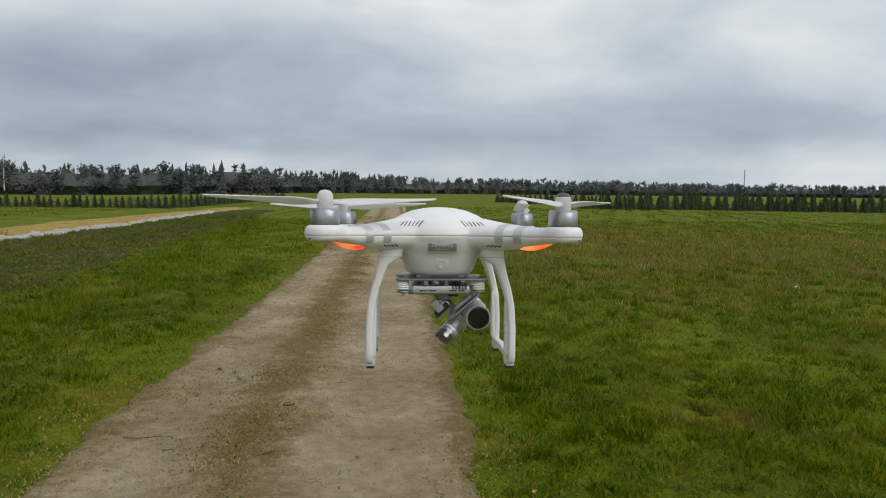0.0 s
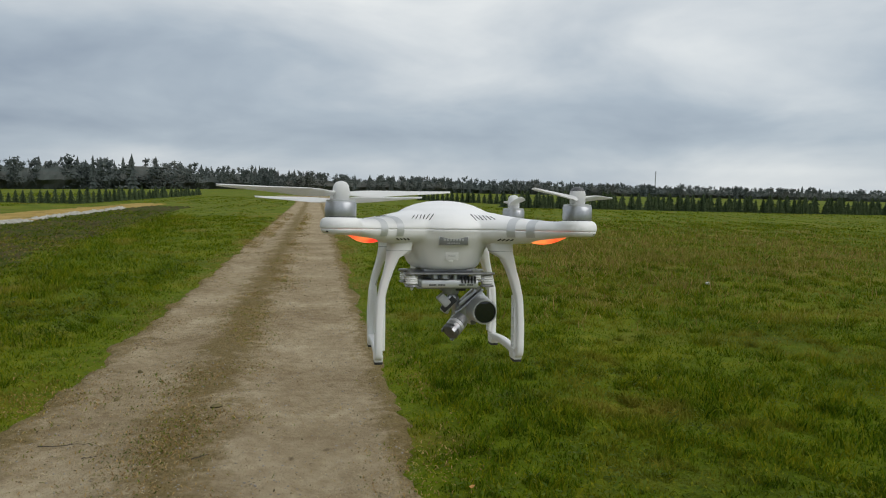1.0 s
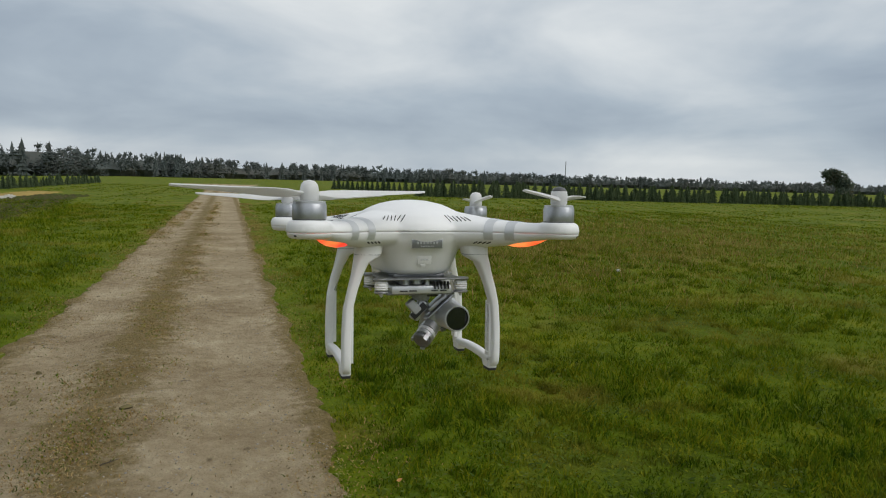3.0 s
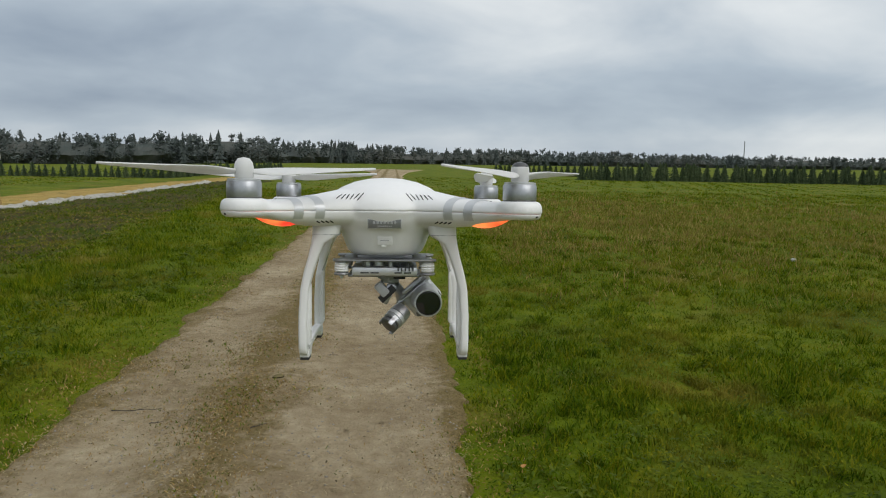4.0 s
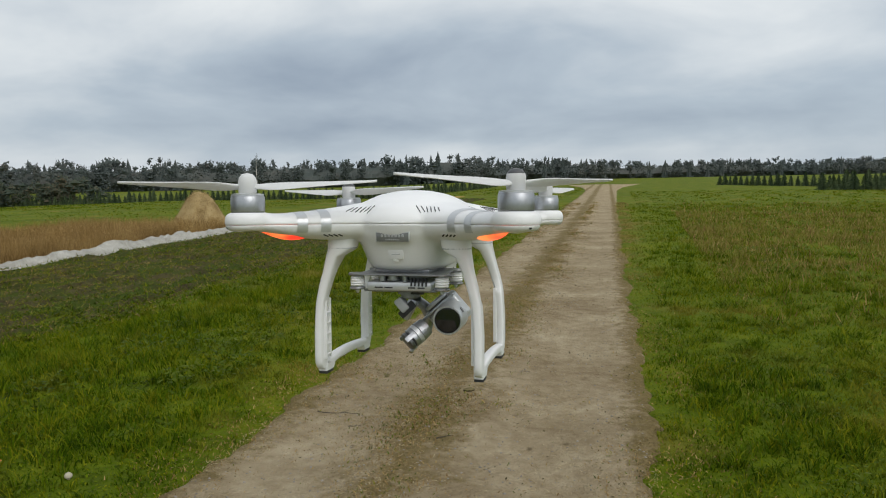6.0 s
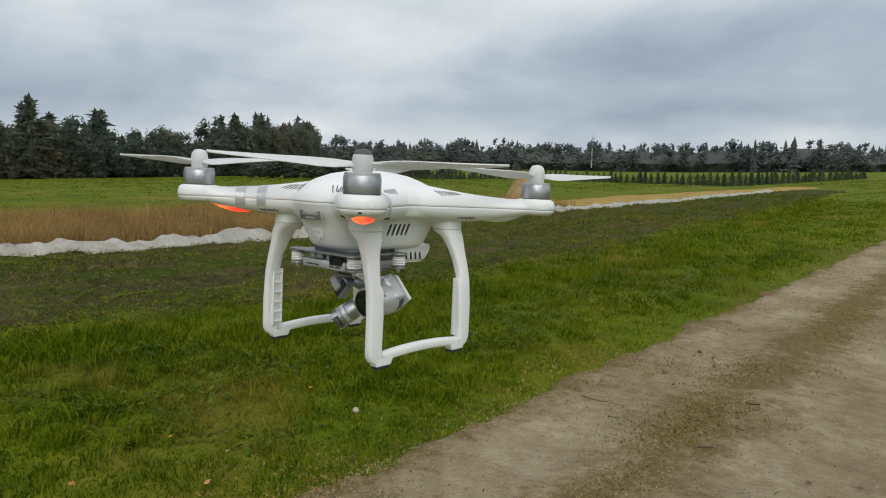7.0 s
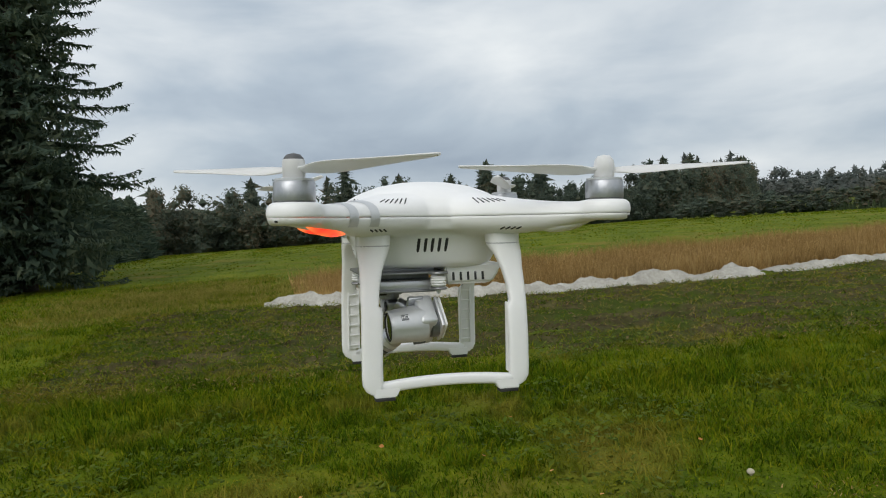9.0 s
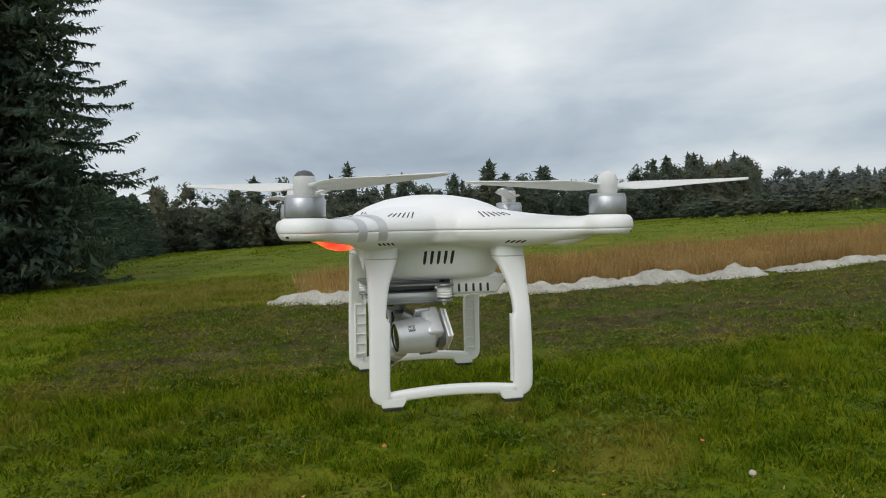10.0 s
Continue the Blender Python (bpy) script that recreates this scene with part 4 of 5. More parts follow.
def canopy(name, points, height, depth, step, mat, label, seed):
    """The closed inside of a wood: one long, lumpy bank of foliage behind its edge trees."""
    pts = np.array(points, float)
    run = np.r_[0, np.cumsum(np.hypot(*np.diff(pts, axis=0).T))]
    verts, faces = [], []
    prof = [(0.10, -0.06), (0.05, 0.22), (0.0, 0.42), (0.04, 0.60), (0.10, 0.76), (0.22, 0.90), (0.42, 1.0), (0.75, 0.98), (1.0, 0.5), (1.0, -0.06)]
    stops = np.arange(0, run[-1], step)
    for q, s in enumerate(stops):
        x, y = np.interp(s, run, pts[:, 0]), np.interp(s, run, pts[:, 1])
        d = np.hypot(x, y)
        h = height * stand_scale(x, y) * (1 + 0.16 * wobble(s * 0.11, seed, 1.0, seed) + 0.14 * wobble(s * 0.45, seed, 1.0, seed + 3))
        for k, (back, up) in enumerate(prof):
            lump = 1.6 * wobble(s * 0.5, k * 0.9, 1.0, seed + 5)
            f = 1 + (back * depth + lump) / d
            verts.append((x * f, y * f, float(slope(x)) + h * up * (1 + 0.10 * wobble(s * 0.6, k * 1.3, 1.0, seed + 7))))
    m = len(prof)
    for q in range(len(stops) - 1):
        for k in range(m - 1):
            a = q * m + k
            faces.append((a, a + 1, a + m + 1, a + m))
    return tagged(new(name, mesh_of(name, verts, faces, mat)), label, "woods", kind="stuff")


# far woods on the north horizon, nearer in the north-west than in the east
NORTH = [(-300, 150), (-210, 210), (-140, 245), (-60, 265), (20, 330), (120, 385), (240, 420), (420, 400), (640, 330), (760, 180)]
canopy("far_canopy", [(x * 1.02, y * 1.02) for x, y in NORTH], 5.7, 40, 1.6, HAZEWOODS, "closed canopy of the distant wood on the horizon", 2.0)
wood("far_conifer_wood", belt(NORTH, 60, 380, 5.8, 8.8, trng), lambda r: skirts(r, 0.18, 9, 10, 0.5, 3), HAZEWOODS, "distant dark conifer wood on the horizon", trng, 9)
wood("far_mixed_wood", belt(NORTH, 50, 1300, 5.6, 9.0, trng), lambda r: broadleaf(r, 1.0, 0.25, 85, 0.08, 0.1), HAZEWOODS, "distant mixed wood on the horizon", trng, 9)
wood("far_understorey", belt(NORTH, 30, 680, 5.8, 7.6, trng), lambda r: broadleaf(r, 1.0, 0.6, 90, 0.08, -0.12, 0.6), HAZEWOODS, "dense leafy edge of the distant wood", trng)
# woods behind the field to the west
WEST = [(-92, -36), (-97, -10), (-100, 20), (-104, 45), (-112, 75), (-135, 105), (-190, 150), (-240, 190)]
canopy("wood_canopy", [(x * 1.05, y * 1.05) for x, y in WEST], 5.7, 22, 0.8, WOODS, "closed dark canopy of the wood behind the field", 5.0)
wood("conifer_wood", belt(WEST, 26, 95, 6.0, 10.6, trng), lambda r: skirts(r, 0.17, 20, 14, 0.42, 16), WOODS, "dark conifers standing in the wood behind the field", trng, 9)
wood("mixed_wood", belt(WEST, 22, 340, 5.8, 9.4, trng), lambda r: broadleaf(r, 1.0, 0.22, 400, 0.038, 0.08), WOODS, "dark leafy edge of the wood behind the field", trng, 9)
wood("wood_edge", belt([(-90, -30), (-95, -10), (-98, 20), (-102, 45), (-110, 72)], 8, 190, 4.6, 7.6, trng), lambda r: broadleaf(r, 1.0, 0.30, 380, 0.042, -0.05, 0.8), WOODS, "bushy dark edge of the wood behind the field", trng, 8)
# the same wood where it runs on to the north
FURTHER = [(-122, 82), (-150, 112), (-205, 160), (-275, 200)]
wood("further_conifers", belt(FURTHER, 40, 110, 7.0, 11.4, trng), lambda r: skirts(r, 0.15, 16, 12, 0.45, 16), HAZEWOODS, "dark conifers where the wood runs on", trng, 9)
wood("further_wood", belt(FURTHER, 40, 280, 6.6, 10.2, trng), lambda r: broadleaf(r, 1.0, 0.24, 300, 0.045, 0.05), HAZEWOODS, "mixed wood running on beyond the field", trng, 9)
CLOSED = WEST[:5] + FURTHER
wood("understorey", belt(CLOSED, 16, 260, 4.6, 6.6, trng), lambda r: broadleaf(r, 1.0, 0.52, 340, 0.048, -0.12, 0.6), WOODS, "dense dark understorey of the wood", trng)
# hedge in front of the wood
wood("hedge", belt([(-78, 52), (-66, 56), (-52, 60)], 2, 70, 1.3, 2.0, trng), lambda r: broadleaf(r, 1.0, 0.55, 200, 0.09, 0.0), WOODS, "low dark green hedge along the far field edge", trng)
wood("autumn_thicket", [(-20.8, -8.6, 0, 3.0, 1.0), (-21.6, -9.3, 0, 3.8, 1.0), (-23.4, -8.8, 0, 2.6, 1.1), (-22.4, -10.2, 0, 4.6, 1.0), (-36.5, -11.3, 0, 2.4, 1.2)], lambda r: broadleaf(r, 1.0, 0.36, 1500, 0.035, 0.05), AUTUMN, "brown-leaved autumn bushes under the tall spruces", trng, 4)
canopy("thicket_canopy", [(-36, -13.2), (-52, -13.6), (-66, -14.2), (-88, -15.2)], 3.3, 5, 0.5, SPRUCE, "dark closed growth along the field edge", 9.0)
# thicket that runs from the tall spruces along the field's southern edge
wood("thicket", belt([(-33, -11.5), (-40, -11.8), (-52, -12), (-66, -12.6), (-84, -13.4)], 6, 120, 3.4, 6.0, trng), lambda r: skirts(r, 0.25, 18, 16, 0.4, 22), SPRUCE, "dark young conifers along the field edge", trng)
wood("undergrowth", belt([(-22, -9.5), (-28, -10.5), (-36, -12), (-48, -13.5), (-64, -14.5)], 4, 90, 0.7, 1.9, trng), lambda r: broadleaf(r, 1.0, 0.6, 520, 0.06, 0.0), WOODS, "tangled dark undergrowth at the foot of the trees", trng)
wood("autumn_bushes", belt([(-27, -11), (-34, -12.5), (-52, -14.0), (-70, -14.5)], 3, 12, 2.0, 3.6, trng), lambda r: broadleaf(r, 1.0, 0.33, 300, 0.06, 0.1), AUTUMN, "bushes with brown and yellow autumn leaves", trng)


def tall_spruce(x, y, height, width, seed):
    r = np.random.default_rng(seed)
    t = thing("spruce_tree", pose(x, y, 0), "tall dark green spruce with drooping branches at the field edge", "tree", "tall spruces")
    trunk_part(height * 0.97, 0.24, t, r)
    co, tr = conifer(r, height, width, 42, 10)
    crown = new("crown", tris_mesh("crown", co, tr, SPRUCE))
    crown.parent = t
    return t


for x, y, h, w, seed in ((-26.0, -7.6, 20, 4.1, 3), (-25.0, -11.0, 22, 4.4, 5), (-30.5, -9.6, 15, 3.4, 8), (-36.0, -12.6, 10, 2.8, 11), (-22.5, -11.8, 20, 4.2, 14), (-29.0, -13.6, 18, 4.0, 17), (-33.5, -12.6, 12.5, 3.2, 19)):
    tall_spruce(x, y, h, w, seed)


def young_spruces():
    shapes = []
    for k in range(5):
        r = np.random.default_rng(40 + k)
        co, tr = skirts(r, 0.32, 9, 14, 0.16, 16)
        t = thing("young_spruce", pose(0, 0, 0), "small young spruce in a planted row", "tree", "planted spruce rows")
        trunk_part(0.9, 0.022, t, r)
        crown = new("crown", tris_mesh("crown", co, tr, YOUNG))
        crown.parent = t
        shapes.append(t)
    spots = []
    for k in range(82):
        spots.append((-66 + k * 0.58, 58.5 + 0.3 * wobble(k, 0, 0.7, 1), 0.85, 1.3))
    for k in range(44):
        spots.append((-19.0 - 0.02 * k + 0.4 * wobble(k, 3, 0.7, 1), 60 + 1.35 * k, 0.95, 1.5))
    for k in range(70):
        spots.append((19 + 0.86 * k, 71.5 - 0.10 * k + 0.4 * wobble(k, 6, 0.7, 2), 1.2, 1.95))
    for k in range(26):
        spots.append((15 + 0.5 * k, 108 - 1.3 * k + 0.4 * wobble(k, 6, 0.7, 2), 1.3, 2.1))
    first = set()
    for k, (x, y, h0, h1) in enumerate(spots):
        src = shapes[k % 5]
        s = trng.uniform(h0, h1) * (0.75 if trng.uniform() < 0.15 else 1.0)
        m = pose(x, y, float(slope(x)), 0, 0, trng.uniform(0, 360)) @ Matrix.Diagonal((s * trng.uniform(0.85, 1.15), s, s, 1))
        if k % 5 not in first:
            first.add(k % 5)
            src.matrix_basis = m
        else:
            c = copy_thing(src, Matrix())
            c.matrix_basis = m


young_spruces()


def hedge_row():
    """The dense bank of planted spruces on the east side."""
    places = [(22 + 0.55 * k + trng.normal(0, 0.3), 74 - 0.06 * k + trng.normal(0, 1.2), 0.0, trng.uniform(1.2, 2.1), 1.0) for k in range(150)]
    wood("spruce_bank", places, lambda r: skirts(r, 0.38, 8, 14, 0.25, 8), YOUNG, "dense bank of young dark spruces across the meadow", trng)


hedge_row()


def round_tree(x, y, height, width, seed):
    r = np.random.default_rng(seed)
    t = thing("leafy_tree", pose(x, y, 0), "single round dark green tree beyond the spruce row", "tree")
    trunk_part(height * 0.8, 0.14, t, r, 6, width * 0.6)
    co, tr = broadleaf(r, height, width * 0.62, 2600, 0.42, 0.12)
    crown = new("crown", tris_mesh("crown", co, tr, WOODS))
    crown.parent = t


round_tree(96, 91, 6.2, 4.0, 5)


def birch(x, y, height, seed):
    r = np.random.default_rng(seed)
    t = thing("birch_tree", pose(x, y, 0), "tall thin birch with a pale trunk before the wood", "tree")
    trunk_part(height * 0.95, 0.20, t, r, 5, 1.4, STONE)
    co, tr = broadleaf(r, height, 0.9, 110, 0.35, 0.45, 0.35)
    crown = new("crown", tris_mesh("crown", co, tr, HAZEWOODS))
    crown.parent = t


birch(-132, 238, 12.5, 6)


def mast(x, y, height):
    t = thing("radio_mast", pose(x, y, 0), "thin grey lattice radio mast on the horizon", "mast")
    for k in range(3):
        a = 2 * math.pi * k / 3
        part("leg", tube([(0.7 * math.cos(a), 0.7 * math.sin(a), 0), (0.35 * math.cos(a), 0.35 * math.sin(a), height)], 0.22, 6), STEEL, t)
    for k in range(8):
        part("brace", lathe([(0.0, 0), (0.75, 0.05), (0.75, 0.35), (0.0, 0.4)], 6), STEEL, t, m=pose(0, 0, (k + 0.5) * height / 8))


mast(457, 900, 34)


# ---- things on the fields ----
def straws(bm, rng_, n, place, length, width, spread):
    """Loose stalks laid over a surface: place(rng) gives a point and its outward normal."""
    for _ in range(n):
        p, nrm = place(rng_)
        d = Vector(rng_.normal(0, 1, 3))
        d = (d - d.dot(nrm) * nrm).normalized() + nrm * rng_.uniform(0.0, spread)
        l = length * rng_.uniform(0.5, 1.3)
        s = d.cross(nrm).normalized() * width
        a = p - nrm * 0.01
        vs = [bm.verts.new(a - s), bm.verts.new(a + s), bm.verts.new(a + d * l)]
        bm.faces.new(vs)


def haystack(x, y):
    r = np.random.default_rng(4)
    t = thing("haystack", pose(x, y, 0.0), "conical tan haystack standing on the straw strip", "haystack")
    prof = [(1.14, -0.05), (1.09, 0.10), (0.95, 0.34), (0.80, 0.60), (0.66, 0.85), (0.51, 1.08), (0.34, 1.27), (0.16, 1.37), (0, 1.40)]
    bm = lathe(prof, 40)
    for v in bm.verts:
        k = 0.06 * wobble(v.co.x * 3, v.co.y * 3 + v.co.z * 2, 1.0, 2)
        v.co.x *= 1 + k
        v.co.y *= 1 + k
        v.co.z += 0.05 * wobble(v.co.x * 4, v.co.y * 4, 1.0, 7)
    part("hay_cone", bm, HAY, t)
    rs, zs = [p[0] for p in prof], [p[1] for p in prof]

    def place(g):
        z = g.uniform(0, 1.37)
        a, q = g.uniform(0, 6.28), float(np.interp(z, zs, rs))
        return Vector((q * math.cos(a), q * math.sin(a), z)), Vector((math.cos(a), math.sin(a), 0.6)).normalized()

    bm = bmesh.new()
    straws(bm, r, 2600, place, 0.24, 0.008, 0.35)
    part("loose_straw", bm, HAY, t, smooth=False)


haystack(-16.2, 24.8)


def brush_heap(x, y):
    r = np.random.default_rng(9)
    z = float(slope(x))
    t = thing("brush_heap", pose(x, y, z, 0, 0, 54), "weathered grey-brown stack of brushwood on the green field", "heap")
    bm = box(2.9, 1.5, 1.15, 0.16, pose(0, 0, 0.85), 3)
    bmesh.ops.subdivide_edges(bm, edges=bm.edges, cuts=4, use_grid_fill=True)
    for v in bm.verts:
        v.co += 0.07 * Vector((wobble(v.co.y, v.co.z, 2.5, 1), wobble(v.co.x, v.co.z, 2.5, 2), wobble(v.co.x, v.co.y, 2.5, 3)))
    part("brush_block", bm, GREYHAY, t)
    bm = bmesh.new()

    def place(g):
        s = g.integers(3)
        if s == 0:
            return Vector((g.uniform(-1.4, 1.4), -0.75, g.uniform(0.3, 1.4))), Vector((0, -1, 0))
        if s == 1:
            return Vector((g.uniform(-1.4, 1.4), g.uniform(-0.7, 0.7), 1.42)), Vector((0, 0, 1))
        return Vector((math.copysign(1.45, g.uniform(-1, 1)), g.uniform(-0.7, 0.7), g.uniform(0.3, 1.4))), Vector((1, 0, 0))

    straws(bm, r, 900, place, 0.4, 0.012, 0.3)
    part("twigs", bm, GREYHAY, t, smooth=False)
    for k in range(3):
        part("support_beam", box(3.3, 0.14, 0.14, 0.015, pose(-0.1, -0.55 + 0.55 * k, 0.2)), TIMBER, t)
    for k in range(4):
        part("foot_block", box(0.25, 1.3, 0.2, 0.02, pose(-1.2 + 0.8 * k, 0, 0.04)), TIMBER, t)


brush_heap(-48.2, 11.6)


def timber(x, y, z, length, w, h, yaw, seed, roll=0.0):
    bm = bmesh.new()
    rings = []
    n = 22
    for k in range(n + 1):
        u = k / n
        ring = superring(0, 0, 0, w / 2, h / 2, 16, 4.5)
        e = 0.93 if k in (0, n) else 1.0
        rings.append([Vector((u * length, p.x * e + 0.012 * wobble(u * length * 4, j, 1.0, seed), p.y * e + 0.012 * wobble(u * length * 4, j + 40, 1.0, seed))) for j, p in enumerate(ring)])
    loft(rings, bm)
    ob = part("timber_beam", bm, TIMBER)
    ob.matrix_basis = pose(x, y, z, roll, 0, yaw)
    return tagged(ob, "old dark weathered timber beam lying in the grass", "timber", "old timber beams")


timber(5.95, 4.70, 0.09, 2.3, 0.18, 0.17, -100, 1.0, 4)
timber(6.62, 4.62, 0.13, 1.9, 0.18, 0.24, -88, 5.0, -3)


def stone(x, y, z, r, seed, flat=0.6, label="rounded pale field stone", mat=None):
    bm = bmesh.new()
    bmesh.ops.create_icosphere(bm, subdivisions=3, radius=r)
    for v in bm.verts:
        v.co *= 1 + 0.22 * noise.noise(v.co / r * 0.9 + Vector((seed, seed, 0)))
        v.co.z *= flat
    ob = part("stone", bm, mat or STONE)
    ob.matrix_basis = pose(x, y, z, 0, 0, seed * 50)
    return tagged(ob, label, "stone")


stone(6.62, 4.42, 0.285, 0.085, 1.3, 0.55, "white rounded stone lying on a timber beam")
stone(6.63, 4.20, 0.285, 0.075, 2.1, 0.6, "grey rounded stone lying on a timber beam")
stone(5.88, 4.30, 0.20, 0.05, 3.7, 0.55, "small pale stone on a timber beam")
stone(5.85, 4.05, 0.20, 0.04, 5.2, 0.8, "small pale stone on a timber beam")
stone(-7.0, 1.47, 0.10, 0.05, 6.0, 0.6, "grey stone lying on the tilled soil", PEBBLE)
stone(7.36, 12.24, 0.08, 0.05, 7.0, 0.7, "white stone lying in the meadow")


def mushroom(x, y):
    z = float(ground_height(x, y))
    t = thing("mushroom", pose(x, y, z - 0.022), "pale round mushroom growing in the grass", "mushroom")
    part("stem", lathe([(0.010, -0.03), (0.009, 0.01), (0.011, 0.035)], 12), MUSHROOM, t)
    part("cap", lathe([(0.0, 0.028), (0.018, 0.03), (0.024, 0.038), (0.022, 0.050), (0.014, 0.059), (0, 0.062)], 20), MUSHROOM, t)


mushroom(-2.99, 3.31)


def fallen_leaf(x, y, z, size, yaw, tilt):
    bm = bmesh.new()
    pts = []
    for k in range(14):
        u = k / 14 * 2 * math.pi
        q = size * (0.62 + 0.38 * math.cos(u)) * (1 + 0.12 * math.sin(5 * u))
        pts.append(Vector((q * math.cos(u), 0.8 * q * math.sin(u), 0.25 * q * math.sin(u) ** 2)))
    mid = bm.verts.new((size * 0.3, 0, 0.0))
    vs = [bm.verts.new(p) for p in pts]
    low = bm.verts.new((size * 0.3, 0, -0.002))
    for k in range(14):
        bm.faces.new((mid, vs[k], vs[(k + 1) % 14]))
        bm.faces.new((low, vs[(k + 1) % 14], vs[k]))
    ob = part("fallen_leaf", bm, LEAFLITTER)
    ob.matrix_basis = pose(x, y, z, tilt, tilt * 0.5, yaw)
    return tagged(ob, "orange-brown fallen leaf lying in the grass", "leaf", "fallen leaves")


def leaves():
    r = np.random.default_rng(12)
    spots = [(-3.82, 1.84), (-3.43, 2.17), (-4.3, 1.2), (-3.2, 1.5), (-3.0, 2.3), (-3.3, 2.75), (-4.6, 2.3), (-2.9, 1.0), (-3.6, 0.6), (-2.7, 2.0), (0.75, 3.7), (-3.5, 3.3)]
    for x, y in spots:
        fallen_leaf(x, y, float(ground_height(x, y)) + 0.055, r.uniform(0.020, 0.034), r.uniform(0, 360), r.uniform(-30, 30))


leaves()


def twig(x, y, length, yaw, seed, r0=0.0035):
    z = track_height(x, y, (x + 2.34) / 2.84)
    path = [(u * length / 6, 0.05 * length * wobble(u, seed, 0.9, seed), 0.004 + 0.012 * abs(wobble(u, 3, 0.8, seed))) for u in range(7)]
    bm = tube(path, [r0 * (1 - 0.1 * u) for u in range(7)], 6)
    tube([path[3], (path[3][0] + 0.2 * length, path[3][1] + 0.16 * length, 0.01)], [r0 * 0.6, r0 * 0.3], 5, bm)
    ob = part("twig", bm, BARK)
    ob.matrix_basis = pose(x, y, z, 0, 0, yaw)
    return tagged(ob, "dry brown twig lying on the dirt track", "twig", "twigs on the track")


for x, y, l, a, s in ((-1.66, 4.50, 0.09, 20, 1.0), (-2.0, 4.72, 0.34, 6, 2.0), (-0.95, 4.3, 0.13, 40, 3.0)):
    twig(x, y, l, a, s)


def dung_spot(x, y, r, seed):
    z = track_height(x, y, (x + 2.34) / 2.84)
    bm = lathe([(r, -0.008), (r * 0.9, 0.010), (r * 0.5, 0.020), (0, 0.018)], 16)
    for v in bm.verts:
        k = 1 + 0.35 * wobble(v.co.x * 20, v.co.y * 20, 1.0, seed)
        v.co.x *= 1.5 * k
        v.co.y *= 0.8 * k
    ob = part("mud_clod", bm, CLOD)
    ob.matrix_basis = pose(x, y, z, 0, 0, seed * 40)
    return tagged(ob, "dark mud clod on the dirt track", "clod", "mud clods")


dung_spot(-0.95, 5.37, 0.045, 1.0), dung_spot(-1.80, 5.80, 0.025, 2.0), dung_spot(-1.83, 6.65, 0.03, 3.0)

# ---- the drone ----
from mathutils.bvhtree import BVHTree

DRONE = Matrix.Translation((0.002, 0.679, 1.759)) @ pose(0, 0, 0, -2.7, 0, 0)
drone = thing("quadcopter_drone", DRONE, "white quadcopter camera drone hovering over the track", "drone")
ARM = 0.1237


def drone_form():
    """The whole hull as overlapping solids, melted together."""
    bm = bmesh.new()
    up = [(-0.012, 0.062, 0.078), (0.0, 0.066, 0.083), (0.008, 0.064, 0.080), (0.016, 0.058, 0.073), (0.023, 0.048, 0.060), (0.029, 0.034, 0.043), (0.0325, 0.018, 0.022), (0.0335, 0.004, 0.005)]
    loft([superring(0, 0, z, a, b, 40, 2.15) for z, a, b in up], bm)
    low = [(-0.0462, 0.029, 0.049), (-0.0455, 0.036, 0.056), (-0.042, 0.0400, 0.061), (-0.034, 0.0432, 0.0648), (-0.022, 0.0475, 0.070), (-0.010, 0.054, 0.077), (0.004, 0.060, 0.080)]
    loft([superring(0, 0, z, a, b, 40, 3.1) for z, a, b in low], bm)
    for sx in (-1, 1):
        for sy in (-1, 1):
            d, s = Vector((sx, sy, 0)).normalized(), Vector((-sy, sx, 0)).normalized()
            rings = []
            for r, w, top, bot in ((0.020, 0.046, 0.0262, -0.016), (0.060, 0.038, 0.0205, -0.017), (0.085, 0.029, 0.0165, -0.0165), (0.105, 0.0235, 0.0138, -0.0155), (0.125, 0.0195, 0.0118, -0.0135), (0.145, 0.0178, 0.0105, -0.0105), (0.165, 0.0175, 0.0102, -0.0062)):
                ring = []
                for k in range(24):
                    t = 2 * math.pi * k / 24
                    c, q = math.cos(t), math.sin(t)
                    y = w * math.copysign(abs(c) ** 0.85, c)
                    z = (top if q > 0 else -bot) * math.copysign(abs(q) ** 0.8, q)
                    ring.append(d * r + s * y + Vector((0, 0, z)))
                rings.append(ring)
            loft(rings, bm)
            lathe([(0.0, -0.0055), (0.0172, -0.0056), (0.0204, -0.0024), (0.0213, 0.003), (0.0204, 0.0085), (0.0172, 0.0116), (0, 0.0117)], 32, Matrix.Translation((sx * ARM, sy * ARM, 0)), bm)
    bmesh.ops.recalc_face_normals(bm, faces=bm.faces)
    me = bpy.data.meshes.new("hull_form")
    bm.to_mesh(me)
    bm.free()
    ob = new("hull_form", me)
    a = ob.modifiers.new("melt", "REMESH")
    a.mode, a.voxel_size = "VOXEL", 0.0017
    b = ob.modifiers.new("ease", "SMOOTH")
    b.factor, b.iterations = 0.5, 22
    done = bpy.data.meshes.new_from_object(ob.evaluated_get(bpy.context.evaluated_depsgraph_get()))
    bpy.data.objects.remove(ob)
    return done


HULL = drone_form()


def hull_bm():
    bm = bmesh.new()
    bm.from_mesh(HULL)
    return bm


def cut(bm, co, no, inner=False, outer=False):
    return bmesh.ops.bisect_plane(bm, geom=bm.verts[:] + bm.edges[:] + bm.faces[:], dist=1e-6, plane_co=co, plane_no=no, clear_inner=inner, clear_outer=outer)


